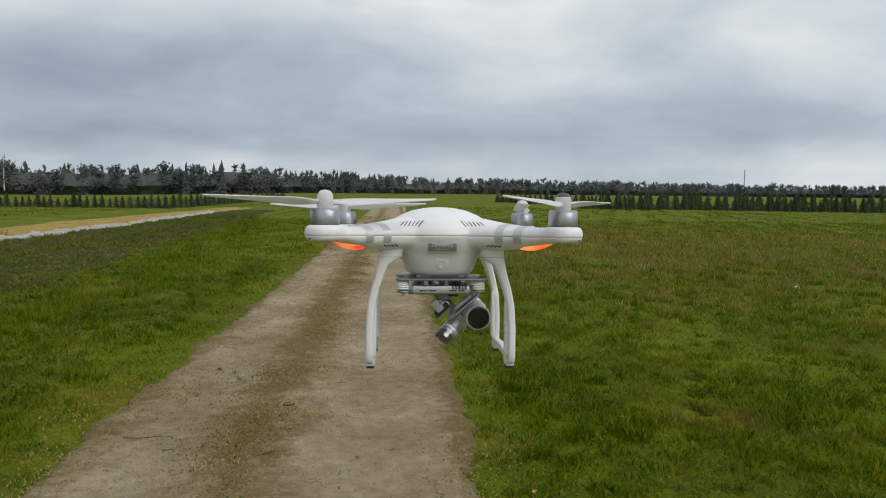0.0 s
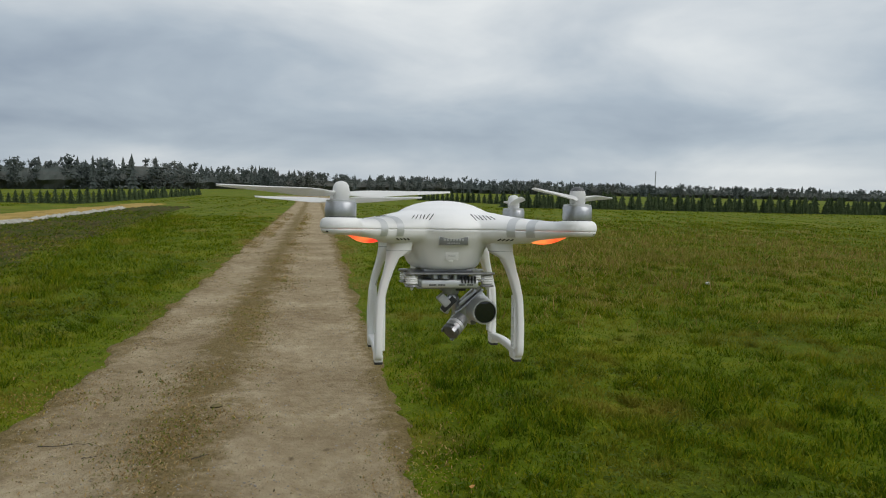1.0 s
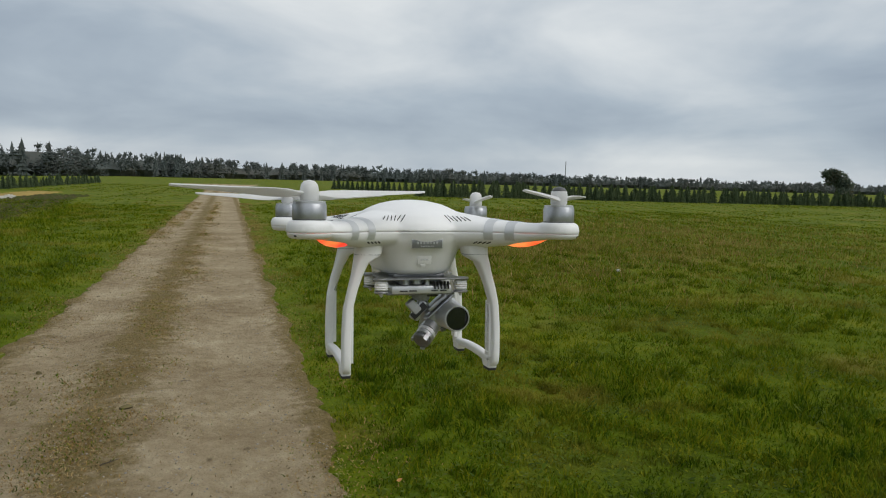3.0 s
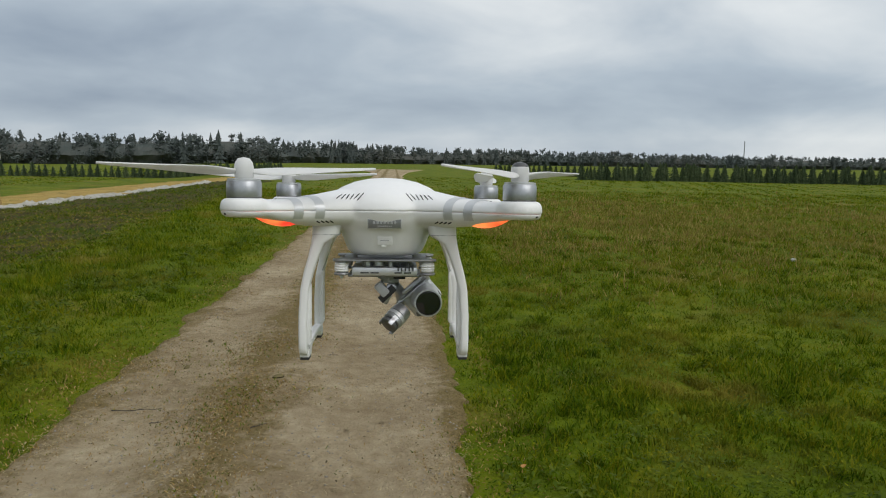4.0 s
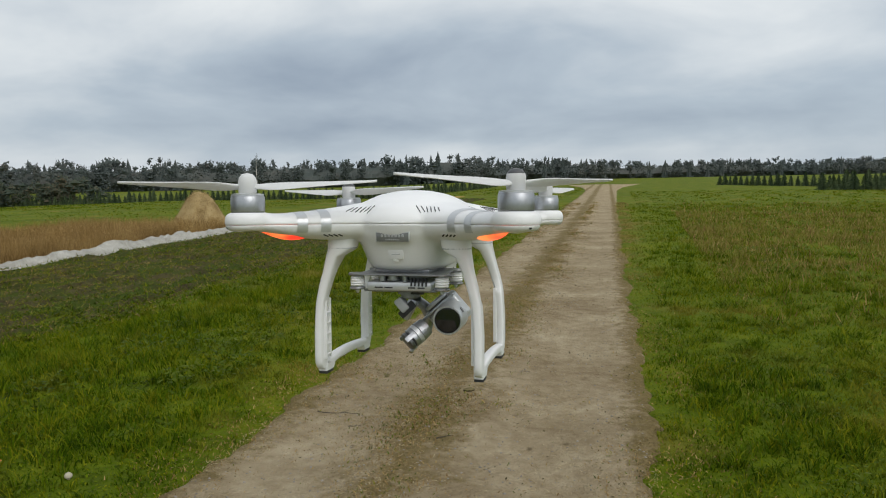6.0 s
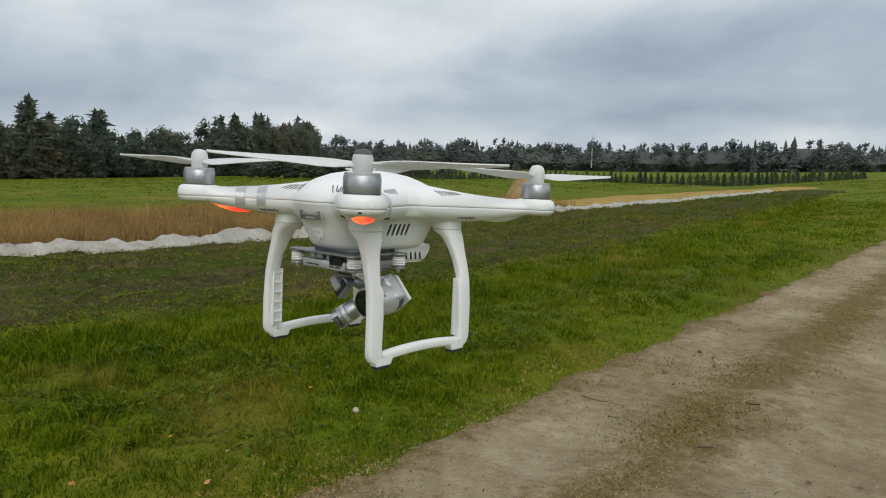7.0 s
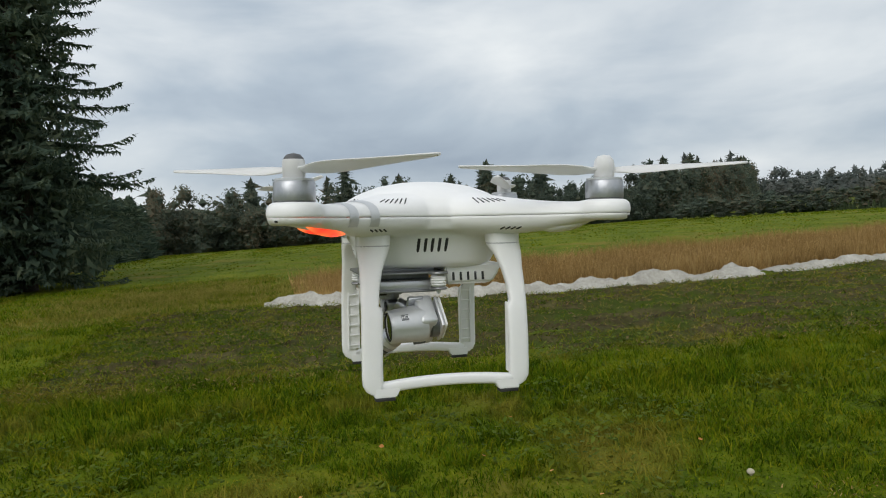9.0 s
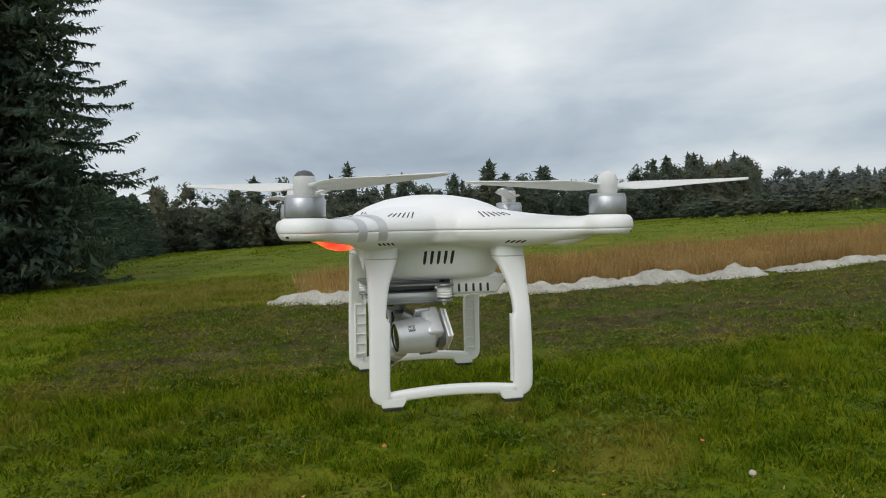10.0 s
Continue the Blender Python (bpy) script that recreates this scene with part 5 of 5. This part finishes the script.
def groove(bm, z, depth=0.0004):
    """Rolls the rim inwards where the two shells meet."""
    for v in bm.verts:
        if abs(v.co.z - z) < 3e-5:
            flat = Vector((v.normal.x, v.normal.y, 0))
            if flat.length > 1e-6:
                v.co -= flat.normalized() * depth


bm = hull_bm()
cut(bm, (0, 0, 0.0002), (0, 0, 1), inner=True)
bm.normal_update()
groove(bm, 0.0002)
part("upper_shell", bm, WHITE, drone, "glossy white plastic upper shell", sharp=60)
bm = hull_bm()
cut(bm, (0, 0, -0.0002), (0, 0, 1), outer=True)
bm.normal_update()
groove(bm, -0.0002)
part("lower_shell", bm, WHITE, drone, "glossy white plastic lower shell", sharp=60)
tree_bm = hull_bm()
HULL_TREE = BVHTree.FromBMesh(tree_bm)
tree_bm.free()


def on_hull(origin, way):
    hit, normal, _, _ = HULL_TREE.ray_cast(Vector(origin), Vector(way).normalized())
    return hit, normal


def arm_band(sx, sy, r0, r1):
    """A silver stripe wrapped round an arm, cut from the hull and lifted off it by a hair."""
    d, s = Vector((sx, sy, 0)).normalized(), Vector((-sy, sx, 0)).normalized()
    bm = hull_bm()
    cut(bm, d * r0, d, inner=True)
    cut(bm, d * r1, d, outer=True)
    cut(bm, (0, 0, -0.0075), (0, 0, 1), inner=True)
    for side in (-1, 1):
        cut(bm, s * side * 0.045, s * side, outer=True)
    bm.normal_update()
    for v in bm.verts:
        v.co += v.normal * 0.00035
    return part("arm_band", bm, SILVER, drone, "silver stripe round the arm", sharp=70)


for sx in (-1, 1):
    arm_band(sx, -1, 0.1030, 0.1125), arm_band(sx, -1, 0.1245, 0.1345)


def led(sx, sy, mat, label):
    d, s = Vector((sx, sy, 0)).normalized(), Vector((-sy, sx, 0)).normalized()
    rings = []
    for k in range(13):
        u = k / 12
        r = 0.111 + 0.051 * u
        w = 0.0108 * math.sin(math.pi * min(0.97, max(0.03, u))) ** 0.6
        top, drop = -0.0095 + 0.0035 * u, 0.0072 * math.sin(math.pi * min(0.97, max(0.03, u))) ** 0.7
        rings.append([d * r + s * (w * math.cos(t)) + Vector((0, 0, top + (drop if math.sin(t) < 0 else 0.002) * math.sin(t))) for t in [2 * math.pi * j / 16 for j in range(16)]])
    return part("light_lens", loft(rings), mat, drone, label)


for sx in (-1, 1):
    led(sx, -1, LED, "glowing orange-red light under the front arm")
    led(sx, 1, WHITE2, "unlit white light lens under the rear arm")


def slit(origin, way, along, length, width, depth=0.0016, mat=None, name="vent_slit"):
    """A dark rounded plug set in the hull, coloured as the shade inside a slot."""
    hit, normal = on_hull(origin, way)
    if hit is None:
        return None
    z = normal.normalized()
    x = (Vector(along) - Vector(along).dot(z) * z).normalized()
    y = z.cross(x)
    m = Matrix((x, y, z)).transposed().to_4x4()
    m.translation = hit
    bm = loft([superring(0, 0, h, length / 2 * q, width / 2 * q, 12, 3.5) for h, q in ((-depth, 0.9), (0.00022, 1.0), (0.00034, 0.9))])
    return part(name, bm, mat or DARK, drone, m=m)


# slanted vents on the dome, upright slots on both flanks, small ones under the arms
for sx in (-1, 1):
    for k in range(6):
        o = 0.0041 * (k - 2.5)
        for sy in (-1, 1):
            slit((sx * (0.034 - o), sy * 0.2, 0.0135), (0, -sy, 0), (sx * -0.30, 0, 1), 0.0115, 0.0010, mat=GREY if sy > 0 else DARK)
        for sy in (-1, 1):
            slit((sx * 0.2, sy * (0.041 - o), 0.0135), (-sx, 0, 0), (0, sy * -0.35, 1), 0.0110, 0.0010)
    for k in range(5):
        slit((sx * 0.2, -0.003 + 0.0063 * (k - 2), -0.0235), (-sx, 0, 0), (0, 0.06, 1), 0.0165, 0.0028)
    for sy in (-1, 1):
        for k in range(4):
            d, s = Vector((sx, sy, 0)).normalized(), Vector((-sy, sx, 0)).normalized()
            for side in (-1, 1):
                p = d * (0.093 + 0.0045 * k) + s * side * 0.2 + Vector((0, 0, -0.0108))
                slit(p, -s * side, d + Vector((0, 0, 0.7)), 0.0060, 0.0015)


def front_badge():
    hit, normal = on_hull((0, -0.2, -0.0125), (0, 1, 0))
    m = pose(0, hit.y - 0.0004, -0.0125, 7, 0, 0)
    plate = part("badge", box(0.0335, 0.0016, 0.0102, 0.0004, Matrix()), SILVER, drone, "brushed silver name badge on the front", m=m)
    part("badge_rim", box(0.0318, 0.0016, 0.0086, 0.0004, Matrix()), BADGE, plate, m=pose(0, -0.0003, 0))
    for k in range(7):
        part("letter_bar", box(0.0021, 0.0006, 0.0026, 0.0002), GREY, plate, m=pose(-0.0102 + 0.0034 * k, -0.0012, 0.0013))
    for k in range(8):
        part("small_letter_bar", box(0.0010, 0.0006, 0.0014, 0.0001), GREY, plate, m=pose(-0.0063 + 0.0018 * k, -0.0012, -0.0024))
    hit, _ = on_hull((0, -0.2, -0.0295), (0, 1, 0))
    cover = part("port_cover", box(0.0150, 0.0012, 0.0098, 0.0005), WHITE2, drone, "small white port cover with a moulded mark", m=pose(0, hit.y - 0.0001, -0.0295, 14, 0, 0))
    part("cover_mark", box(0.0085, 0.0004, 0.0008, 0.0001), GREY, cover, m=pose(0, -0.0007, 0.0003))
    part("cover_tab", box(0.0050, 0.0012, 0.0026, 0.0003), WHITE2, cover, m=pose(-0.001, 0.0002, -0.0062))


front_badge()


def motor_unit(sx, sy, dark_cap, angle):
    m = Matrix.Translation((sx * ARM, sy * ARM, 0.0))
    can = part("motor", lathe([(0.0128, 0.0095), (0.0150, 0.0100), (0.0150, 0.0122)], 40), ALU_DARK, drone, "silver brushless motor", m=m)
    part("motor_can", lathe([(0.0151, 0.0124), (0.0153, 0.0130), (0.0153, 0.0248), (0.0149, 0.0256), (0.0149, 0.0262), (0.0138, 0.0275), (0.008, 0.028), (0, 0.0280)], 48), ALU, can)
    part("motor_top_ring", lathe([(0.0139, 0.0268), (0.0144, 0.0270), (0.0144, 0.0284), (0.0120, 0.0287), (0.0, 0.0287)], 48), SILVER, can)
    prop = part("propeller", lathe([(0.0072, 0.0288), (0.0082, 0.0300), (0.0084, 0.0390), (0.0074, 0.0434), (0.0050, 0.0464), (0.0, 0.0476)] if not dark_cap else [(0.0072, 0.0288), (0.0082, 0.0300), (0.0084, 0.0395), (0.0078, 0.0425), (0.0, 0.0426)], 36), PROP, drone, "white two-bladed propeller", m=m @ pose(0, 0, 0, 0, 0, angle))
    if dark_cap:
        part("hub_cap", lathe([(0.0076, 0.0424), (0.0072, 0.0436), (0.0052, 0.0460), (0.0, 0.0474)], 36), CAPGREY, prop, "dark grey hub cap")
    hand = sx * sy
    for turn in (0, 180):
        rings = []
        for r, chord, twist, lift in ((0.005, 0.0085, 20, 0), (0.012, 0.0100, 24, 0), (0.022, 0.0175, 22, 0.0004), (0.034, 0.0230, 18, 0.0010), (0.050, 0.0225, 15, 0.0018), (0.070, 0.0190, 12, 0.0026), (0.090, 0.0150, 10, 0.0034), (0.106, 0.0112, 9, 0.0040), (0.115, 0.0075, 8, 0.0044), (0.1188, 0.0030, 8, 0.0046)):
            ring = []
            for j in range(12):
                t = 2 * math.pi * j / 12
                y0 = chord * (0.5 * math.cos(t) + 0.06)
                z0 = (0.0011 + 0.0010 * (1 - r / 0.12)) * math.sin(t) - 3.2 * (y0 / max(chord, 1e-4)) ** 2 * chord * 0.06
                a = radians(twist) * hand
                ring.append(Vector((r, hand * y0 * math.cos(a) - z0 * math.sin(a), 0.0350 + lift + hand * y0 * math.sin(a) * 1.0 + z0 * math.cos(a))))
            rings.append(ring)
        part("blade", loft(rings), PROP, prop, m=pose(0, 0, 0, 0, 0, turn), sharp=75)


motor_unit(-1, -1, False, 14), motor_unit(1, -1, True, 50), motor_unit(-1, 1, True, 158), motor_unit(1, 1, False, 78)


def landing_gear(sx):
    gear = part("landing_gear", box(0.0090, 0.0900, 0.0070, 0.003, pose(0, 0, 0)), WHITE, drone, "white plastic landing skid", m=pose(sx * 0.0795, 0, -0.1335))
    # the skid bar arches a little between its feet
    bm = bmesh.new()
    rings = []
    for k in range(17):
        u = k / 8 - 1
        z = -0.1408 + 0.0036 * (1 - u * u)
        rings.append([Vector((p.x, u * 0.058, z + 0.1335 + p.y)) for p in superring(0, 0, 0, 0.0046, 0.0045, 20, 3.4)])
    loft(rings, bm)
    old = gear.data
    bm.to_mesh(old)
    old.polygons.foreach_set("use_smooth", [True] * len(old.polygons))
    bm.free()
    base = pose(0, 0, 0.1335)
    for sy in (-1, 1):
        bm = bmesh.new()
        rings = []
        for z, x, y, hx, hy in ((-0.008, 0.0560, 0.0570, 0.0150, 0.0150), (-0.0225, 0.0578, 0.0578, 0.0138, 0.0142), (-0.0258, 0.0588, 0.0582, 0.0128, 0.0140), (-0.032, 0.0650, 0.0594, 0.0072, 0.0122), (-0.045, 0.0695, 0.0617, 0.0054, 0.0094), (-0.060, 0.0742, 0.0634, 0.0049, 0.0079), (-0.0725, 0.0772, 0.0642, 0.0046, 0.0072), (-0.0775, 0.0781, 0.0627, 0.0046, 0.0089), (-0.0800, 0.0785, 0.0626, 0.0046, 0.0090), (-0.105, 0.0802, 0.0632, 0.0044, 0.0088), (-0.130, 0.0802, 0.0636, 0.0044, 0.0086), (-0.1375, 0.0801, 0.0632, 0.0044, 0.0086), (-0.1425, 0.0799, 0.0618, 0.0043, 0.0074), (-0.1450, 0.0798, 0.0600, 0.0040, 0.0054)):
            rings.append([Vector((sx * p.x, sy * p.y, p.z)) for p in superring(x, y, z, hx, hy, 28, 2.8 if z > -0.03 else 3.8)])
        if sx * sy < 0:
            rings = [r[::-1] for r in rings]
        part("leg", loft(rings, bm), WHITE, gear, m=base @ Matrix.Translation((-sx * 0.0795, 0, 0)))
        part("leg_collar_seam", loft([superring(sx * 0.0580, sy * 0.0579, z, q, q + 0.0005, 24, 2.8) for z, q in ((-0.0244, 0.01365), (-0.0239, 0.01375), (-0.0234, 0.01365))]), GREY, gear, m=base @ Matrix.Translation((-sx * 0.0795, 0, 0)))
        # grey strip painting the shade in the hollow inner side of the white leg
        part("leg_channel", box(0.0016, 0.0105, 0.0440, 0.0006), GREY, gear, m=base @ pose(-sx * 0.0112, sy * 0.0618, -0.0540, 0, -sx * 18.5, 0))
        # inner antenna plate with its ribs
        plate = part("inner_plate", box(0.0030, 0.0100, 0.0600, 0.0008), WHITE2, gear, m=base @ pose(-sx * 0.0034, sy * 0.0600, -0.1045))
        part("plate_rim", box(0.0042, 0.0014, 0.0600, 0.0004), WHITE2, plate, m=pose(-sx * 0.0010, -sy * 0.0052, 0))
        part("plate_rim", box(0.0042, 0.0014, 0.0600, 0.0004), WHITE2, plate, m=pose(-sx * 0.0010, sy * 0.0052, 0))
        for k in range(6):
            part("rib", box(0.0036, 0.0100, 0.0013, 0.0003), WHITE2, plate, m=pose(-sx * 0.0014, 0, -0.026 + 0.0104 * k))
        # foot block and rubber pad
        bm = loft([[Vector((x, sy * y, z)) for x, y in ((-0.0048, 0.040 if z > -0.146 else 0.0445), (0.0048, 0.040 if z > -0.146 else 0.0445), (0.0048, 0.0625), (-0.0048, 0.0625))] for z in (-0.1400, -0.1480)])
        bmesh.ops.bevel(bm, geom=bm.edges[:], offset=0.0007, segments=2, affect="EDGES")
        foot = part("foot", bm, WHITE, gear, m=base)
        part("rubber_pad", box(0.0092, 0.0165, 0.0030, 0.0008), BLACK, foot, "black rubber pad", m=pose(0, sy * 0.0535, -0.1494))


landing_gear(-1), landing_gear(1)


def gimbal():
    top = part("gimbal_mount", box(0.086, 0.0780, 0.0018, 0.0008, pose(0, 0, 0)), PLATE, drone, "grey gimbal mounting plate under the hull", m=pose(0, -0.0275, -0.0497))
    part("mount_core", box(0.046, 0.052, 0.0060, 0.0015), ALU_DARK, top, m=pose(0, 0.0, -0.0035))
    part("mount_block", box(0.056, 0.052, 0.0040, 0.0015), PLATE, top, m=pose(0, 0.004, 0.0026))
    for x, r, h in ((-0.017, 0.0042, 0.0050), (-0.006, 0.0060, 0.0042), (0.006, 0.0036, 0.0056)):
        part("mount_screw", lathe([(0.0, -h), (r, -h), (r, -h + 0.0008), (r * 0.8, -h + 0.0012), (r * 0.8, 0.0)], 20), ALU, top, m=pose(x, -0.030, -0.0012))
    part("round_bearing", lathe([(0.012, -0.004), (0.012, 0.002)], 28), ALU, top, m=pose(0.004, -0.002, -0.0030))
    for k in range(5):
        part("cooling_fin", box(0.0012, 0.0050, 0.0078, 0.0003), BLACK, top, m=pose(0.0135 + 0.0037 * k, -0.0330, -0.0070))
    for sx in (-1, 1):
        for sy in (-1, 1):
            ear = part("mount_ear", lathe([(0.0, -0.0012), (0.0085, -0.0012), (0.0090, 0.0), (0.0085, 0.0012), (0, 0.0012)], 24), PLATE, top, m=pose(sx * 0.0430, sy * 0.0300, -0.0002))
            part("damper_ball", lathe([(0.0045, -0.0124), (0.0064, -0.0116), (0.0072, -0.0104), (0.0064, -0.0094), (0.0074, -0.0082), (0.0066, -0.0070), (0.0074, -0.0058), (0.0064, -0.0046), (0.0070, -0.0034), (0.0062, -0.0022), (0.0044, -0.0012)], 24), WHITE, ear, "white rubber damper")
            part("lower_ear", lathe([(0.0, -0.0148), (0.0072, -0.0148), (0.0078, -0.0138), (0.0072, -0.0126), (0, -0.0126)], 24), PLATE, ear)
            part("damper_pin", lathe([(0.0, -0.0192), (0.0012, -0.0182), (0.0022, -0.0160), (0.0026, -0.0146)], 10), GLASSY, ear)
    low = part("gimbal_board_case", box(0.066, 0.066, 0.0092, 0.0026), SILVER, drone, "silver gimbal electronics case", m=pose(0, -0.0275, -0.0612))
    part("case_lip", box(0.074, 0.058, 0.0022, 0.0008), PLATE, low, m=pose(0, 0, -0.0048))
    # slots are solid dark strips, their inner shade given by colour
    for x, w in ((-0.020, 0.0085), (-0.010, 0.0085), (0.0135, 0.0075), (0.0230, 0.0070)):
        part("case_slot", box(w, 0.0008, 0.0013, 0.0003), DARK, low, m=pose(x, -0.0331, -0.0012))
    for sx in (-1, 1):
        part("card_slot", box(0.0008, 0.0140, 0.0026, 0.0006), DARK, low, m=pose(sx * 0.0321, -0.006, 0.0006))
        part("card_mark", box(0.0006, 0.0030, 0.0036, 0.0004), GREY, low, m=pose(sx * 0.0321, 0.006, 0.0008))
    yaw = part("yaw_motor", lathe([(0.0, -0.0082), (0.0085, -0.0080), (0.0095, -0.0070), (0.0097, -0.0040), (0.0125, -0.0036), (0.0128, 0.0), (0.0085, 0.001)], 32), PLATE, drone, "grey gimbal yaw motor", m=pose(0.005, -0.036, -0.0670))
    part("yaw_connector", box(0.014, 0.008, 0.0045, 0.001), BLACK, yaw, m=pose(0.009, -0.008, -0.0012))

    # the hanging arm, turned over to one side
    hang = part("gimbal_arm", box(0.0095, 0.0110, 0.0230, 0.002, pose(0, 0, 0)), ALU, drone, "silver gimbal arm", m=pose(0.0030, -0.0330, -0.0865, 0, 28, 0))
    part("arm_joint", box(0.0150, 0.0125, 0.0095, 0.0016), GREY, hang, m=pose(-0.0075, -0.003, 0.0010, 0, 20, 0))
    part("ribbon_cable", box(0.0080, 0.0018, 0.0200, 0.0006), BLACK, hang, m=pose(-0.0005, -0.0062, -0.0005, 4, 18, 0))
    part("back_arm", tube([(0.002, 0.004, 0.010), (0.010, 0.016, 0.006), (0.018, 0.024, -0.004), (0.022, 0.026, -0.016)], [0.0055, 0.0055, 0.005, 0.0045], 14), ALU, hang)
    # roll motor: its axis points forward, down and to the side
    axis = Vector((-0.62, -0.52, -0.58)).normalized()
    q = axis.to_track_quat("Z", "Y").to_matrix().to_4x4()
    q.translation = Vector((0.0175, -0.0320, -0.1060))
    roll = part("roll_motor", lathe([(0.0092, -0.0030), (0.0098, 0.0), (0.0104, 0.0065), (0.0096, 0.0070)], 36), ALU, drone, "silver gimbal roll motor with ribbed rings", m=q)
    part("motor_ring", lathe([(0.0090, 0.0068), (0.0102, 0.0074), (0.0104, 0.0116), (0.0096, 0.0122)], 36), SILVER, roll)
    part("motor_ring", lathe([(0.0092, 0.0118), (0.0102, 0.0126), (0.0102, 0.0164), (0.0090, 0.0172)], 36), ALU, roll)
    part("motor_gap", lathe([(0.0087, 0.0166), (0.0087, 0.0190)], 36), DARK, roll)
    part("motor_end", lathe([(0.0093, 0.0186), (0.0098, 0.0192), (0.0096, 0.0218), (0.0080, 0.0232), (0.0, 0.0236)], 36), ALU_DARK, roll)
    for k in (0.6, 2.8, 4.6):
        part("end_clip", box(0.0050, 0.0016, 0.0080, 0.0004), ALU, roll, m=pose(0.0100 * math.cos(k), 0.0100 * math.sin(k), 0.0205, 0, 0, math.degrees(k) + 90))

    # camera: a barrel in front of a rolled box
    cam_m = pose(0.0430, -0.0175, -0.0940, 0, 0, 4) @ pose(0, 0, 0, 4, 0, 0) @ Matrix.Diagonal((1.07, 1.07, 1.07, 1))
    body = part("gimbal_camera", lathe([(0.0150, -0.0060), (0.0156, -0.0020), (0.0150, 0.006), (0.0142, 0.0150), (0.0138, 0.0215), (0.0136, 0.0240), (0.0131, 0.0246), (0.0122, 0.0246), (0.0120, 0.0232)], 48), SILVER, drone, "silver gimbal camera with a large black lens", m=cam_m @ pose(0, 0, 0, 90, 0, 0))
    part("lens_ring", lathe([(0.0119, 0.0236), (0.0119, 0.0249), (0.0114, 0.0251), (0.0113, 0.0228)], 48), BLACK, body)
    part("lens_glass", lathe([(0.0116, 0.0241), (0.0070, 0.0247), (0.0, 0.0249)], 48), GLASS, body, "dark lens glass")
    part("inner_ring", lathe([(0.0072, 0.0244), (0.0070, 0.0247), (0.0064, 0.0246)], 40), BLACK, body)
    shell = part("camera_back", box(0.0350, 0.0270, 0.0150, 0.0030, pose(0, 0, 0), 3), SILVER, body, m=pose(-0.0045, 0.0015, -0.0065, 0, 0, 42))
    part("back_plate", box(0.0250, 0.0050, 0.0190, 0.0016), ALU, shell, m=pose(0.0, 0.0135, 0.0020, -12, 0, 0))
    part("pitch_motor", lathe([(0.0, -0.004), (0.0105, -0.0036), (0.0110, 0.0), (0.0105, 0.0036), (0, 0.004)], 32), ALU_DARK, body, m=pose(0.001, -0.002, -0.0135))
    part("pitch_plate", box(0.0240, 0.0290, 0.0030, 0.0012), SILVER, body, m=pose(0.000, 0.002, -0.0175, 0, 0, 40))
    part("pitch_cover", box(0.0225, 0.0275, 0.0022, 0.0010), WHITE2, body, m=pose(0.000, 0.002, -0.0205, 0, 0, 40))
    part("bracket_plate", box(0.0030, 0.0400, 0.0130, 0.0010), ALU, body, m=pose(-0.0120, 0.0085, 0.0000, 0, 0, -48))
    part("lower_hook", box(0.0060, 0.0050, 0.0100, 0.0012), ALU_DARK, body, m=pose(-0.006, -0.0160, -0.002, 0, 0, 12))
    # small mark on the flank of the barrel
    badge = part("mark_plate", box(0.0006, 0.0060, 0.0052, 0.0004), ALU_DARK, body, "small dark mark plate lettered HD", m=pose(0, 0, 0, 0, 0, 34) @ pose(0.0144, 0, 0.0128, 90, 0, 0))
    curve = bpy.data.curves.new("mark_letters", "FONT")
    curve.body, curve.size, curve.extrude, curve.align_x, curve.align_y = "HD", 0.0040, 0.0001, "CENTER", "CENTER"
    tmp = new("mark_letters", curve)
    me = bpy.data.meshes.new_from_object(tmp.evaluated_get(bpy.context.evaluated_depsgraph_get()))
    bpy.data.objects.remove(tmp)
    me.materials.clear()
    me.materials.append(WHITE2)
    ob = new("mark_letters", me)
    ob.parent = badge
    ob.matrix_basis = pose(0.0005, 0, 0, -90, 0, -90)


GLASSY = material("clear_pin", [(0.55, 0.56, 0.57), (0.65, 0.66, 0.67)], 30, 0.2)
gimbal()


def sensor_pod():
    """Downward sensor box behind the gimbal, slotted on both flanks."""
    bm = loft([[Vector((sx * x, y, z)) for sx, y in ((-1, y0), (1, y0), (1, y1), (-1, y1))] for x, y0, y1, z in ((0.0300, 0.0120, 0.0660, -0.0430), (0.0300, 0.0120, 0.0650, -0.0500), (0.0280, 0.0130, 0.0580, -0.0610), (0.0250, 0.0150, 0.0540, -0.0625))])
    bmesh.ops.bevel(bm, geom=bm.edges[:], offset=0.002, segments=3, affect="EDGES")
    pod = part("sensor_pod", bm, WHITE2, drone, "white slotted sensor box under the hull")
    for sx in (-1, 1):
        # dark bars coloured as the shade within the pod's slots
        for k in range(5):
            part("pod_slot", box(0.0008, 0.0022, 0.0096, 0.0003), DARK, pod, m=pose(sx * 0.0297, 0.0200 + 0.0070 * k, -0.0535, 0, -sx * 9, 0))


sensor_pod()


def pod_screws():
    for sx in (-1, 1):
        for sy in (-1, 1):
            d = Vector((sx, sy, 0)).normalized()
            hit, normal = on_hull(d * 0.3 + Vector((0, 0, 0.0)), -d)
            slit(d * 0.3 + Vector((0, 0, -0.0026)), -d, (-d.y, d.x, 0), 0.0030, 0.0018, name="arm_end_hole")
            slit(d * 0.142 + Vector((0, 0, 0.2)), (0, 0, -1), d, 0.0020, 0.0012, name="arm_mark")


pod_screws()
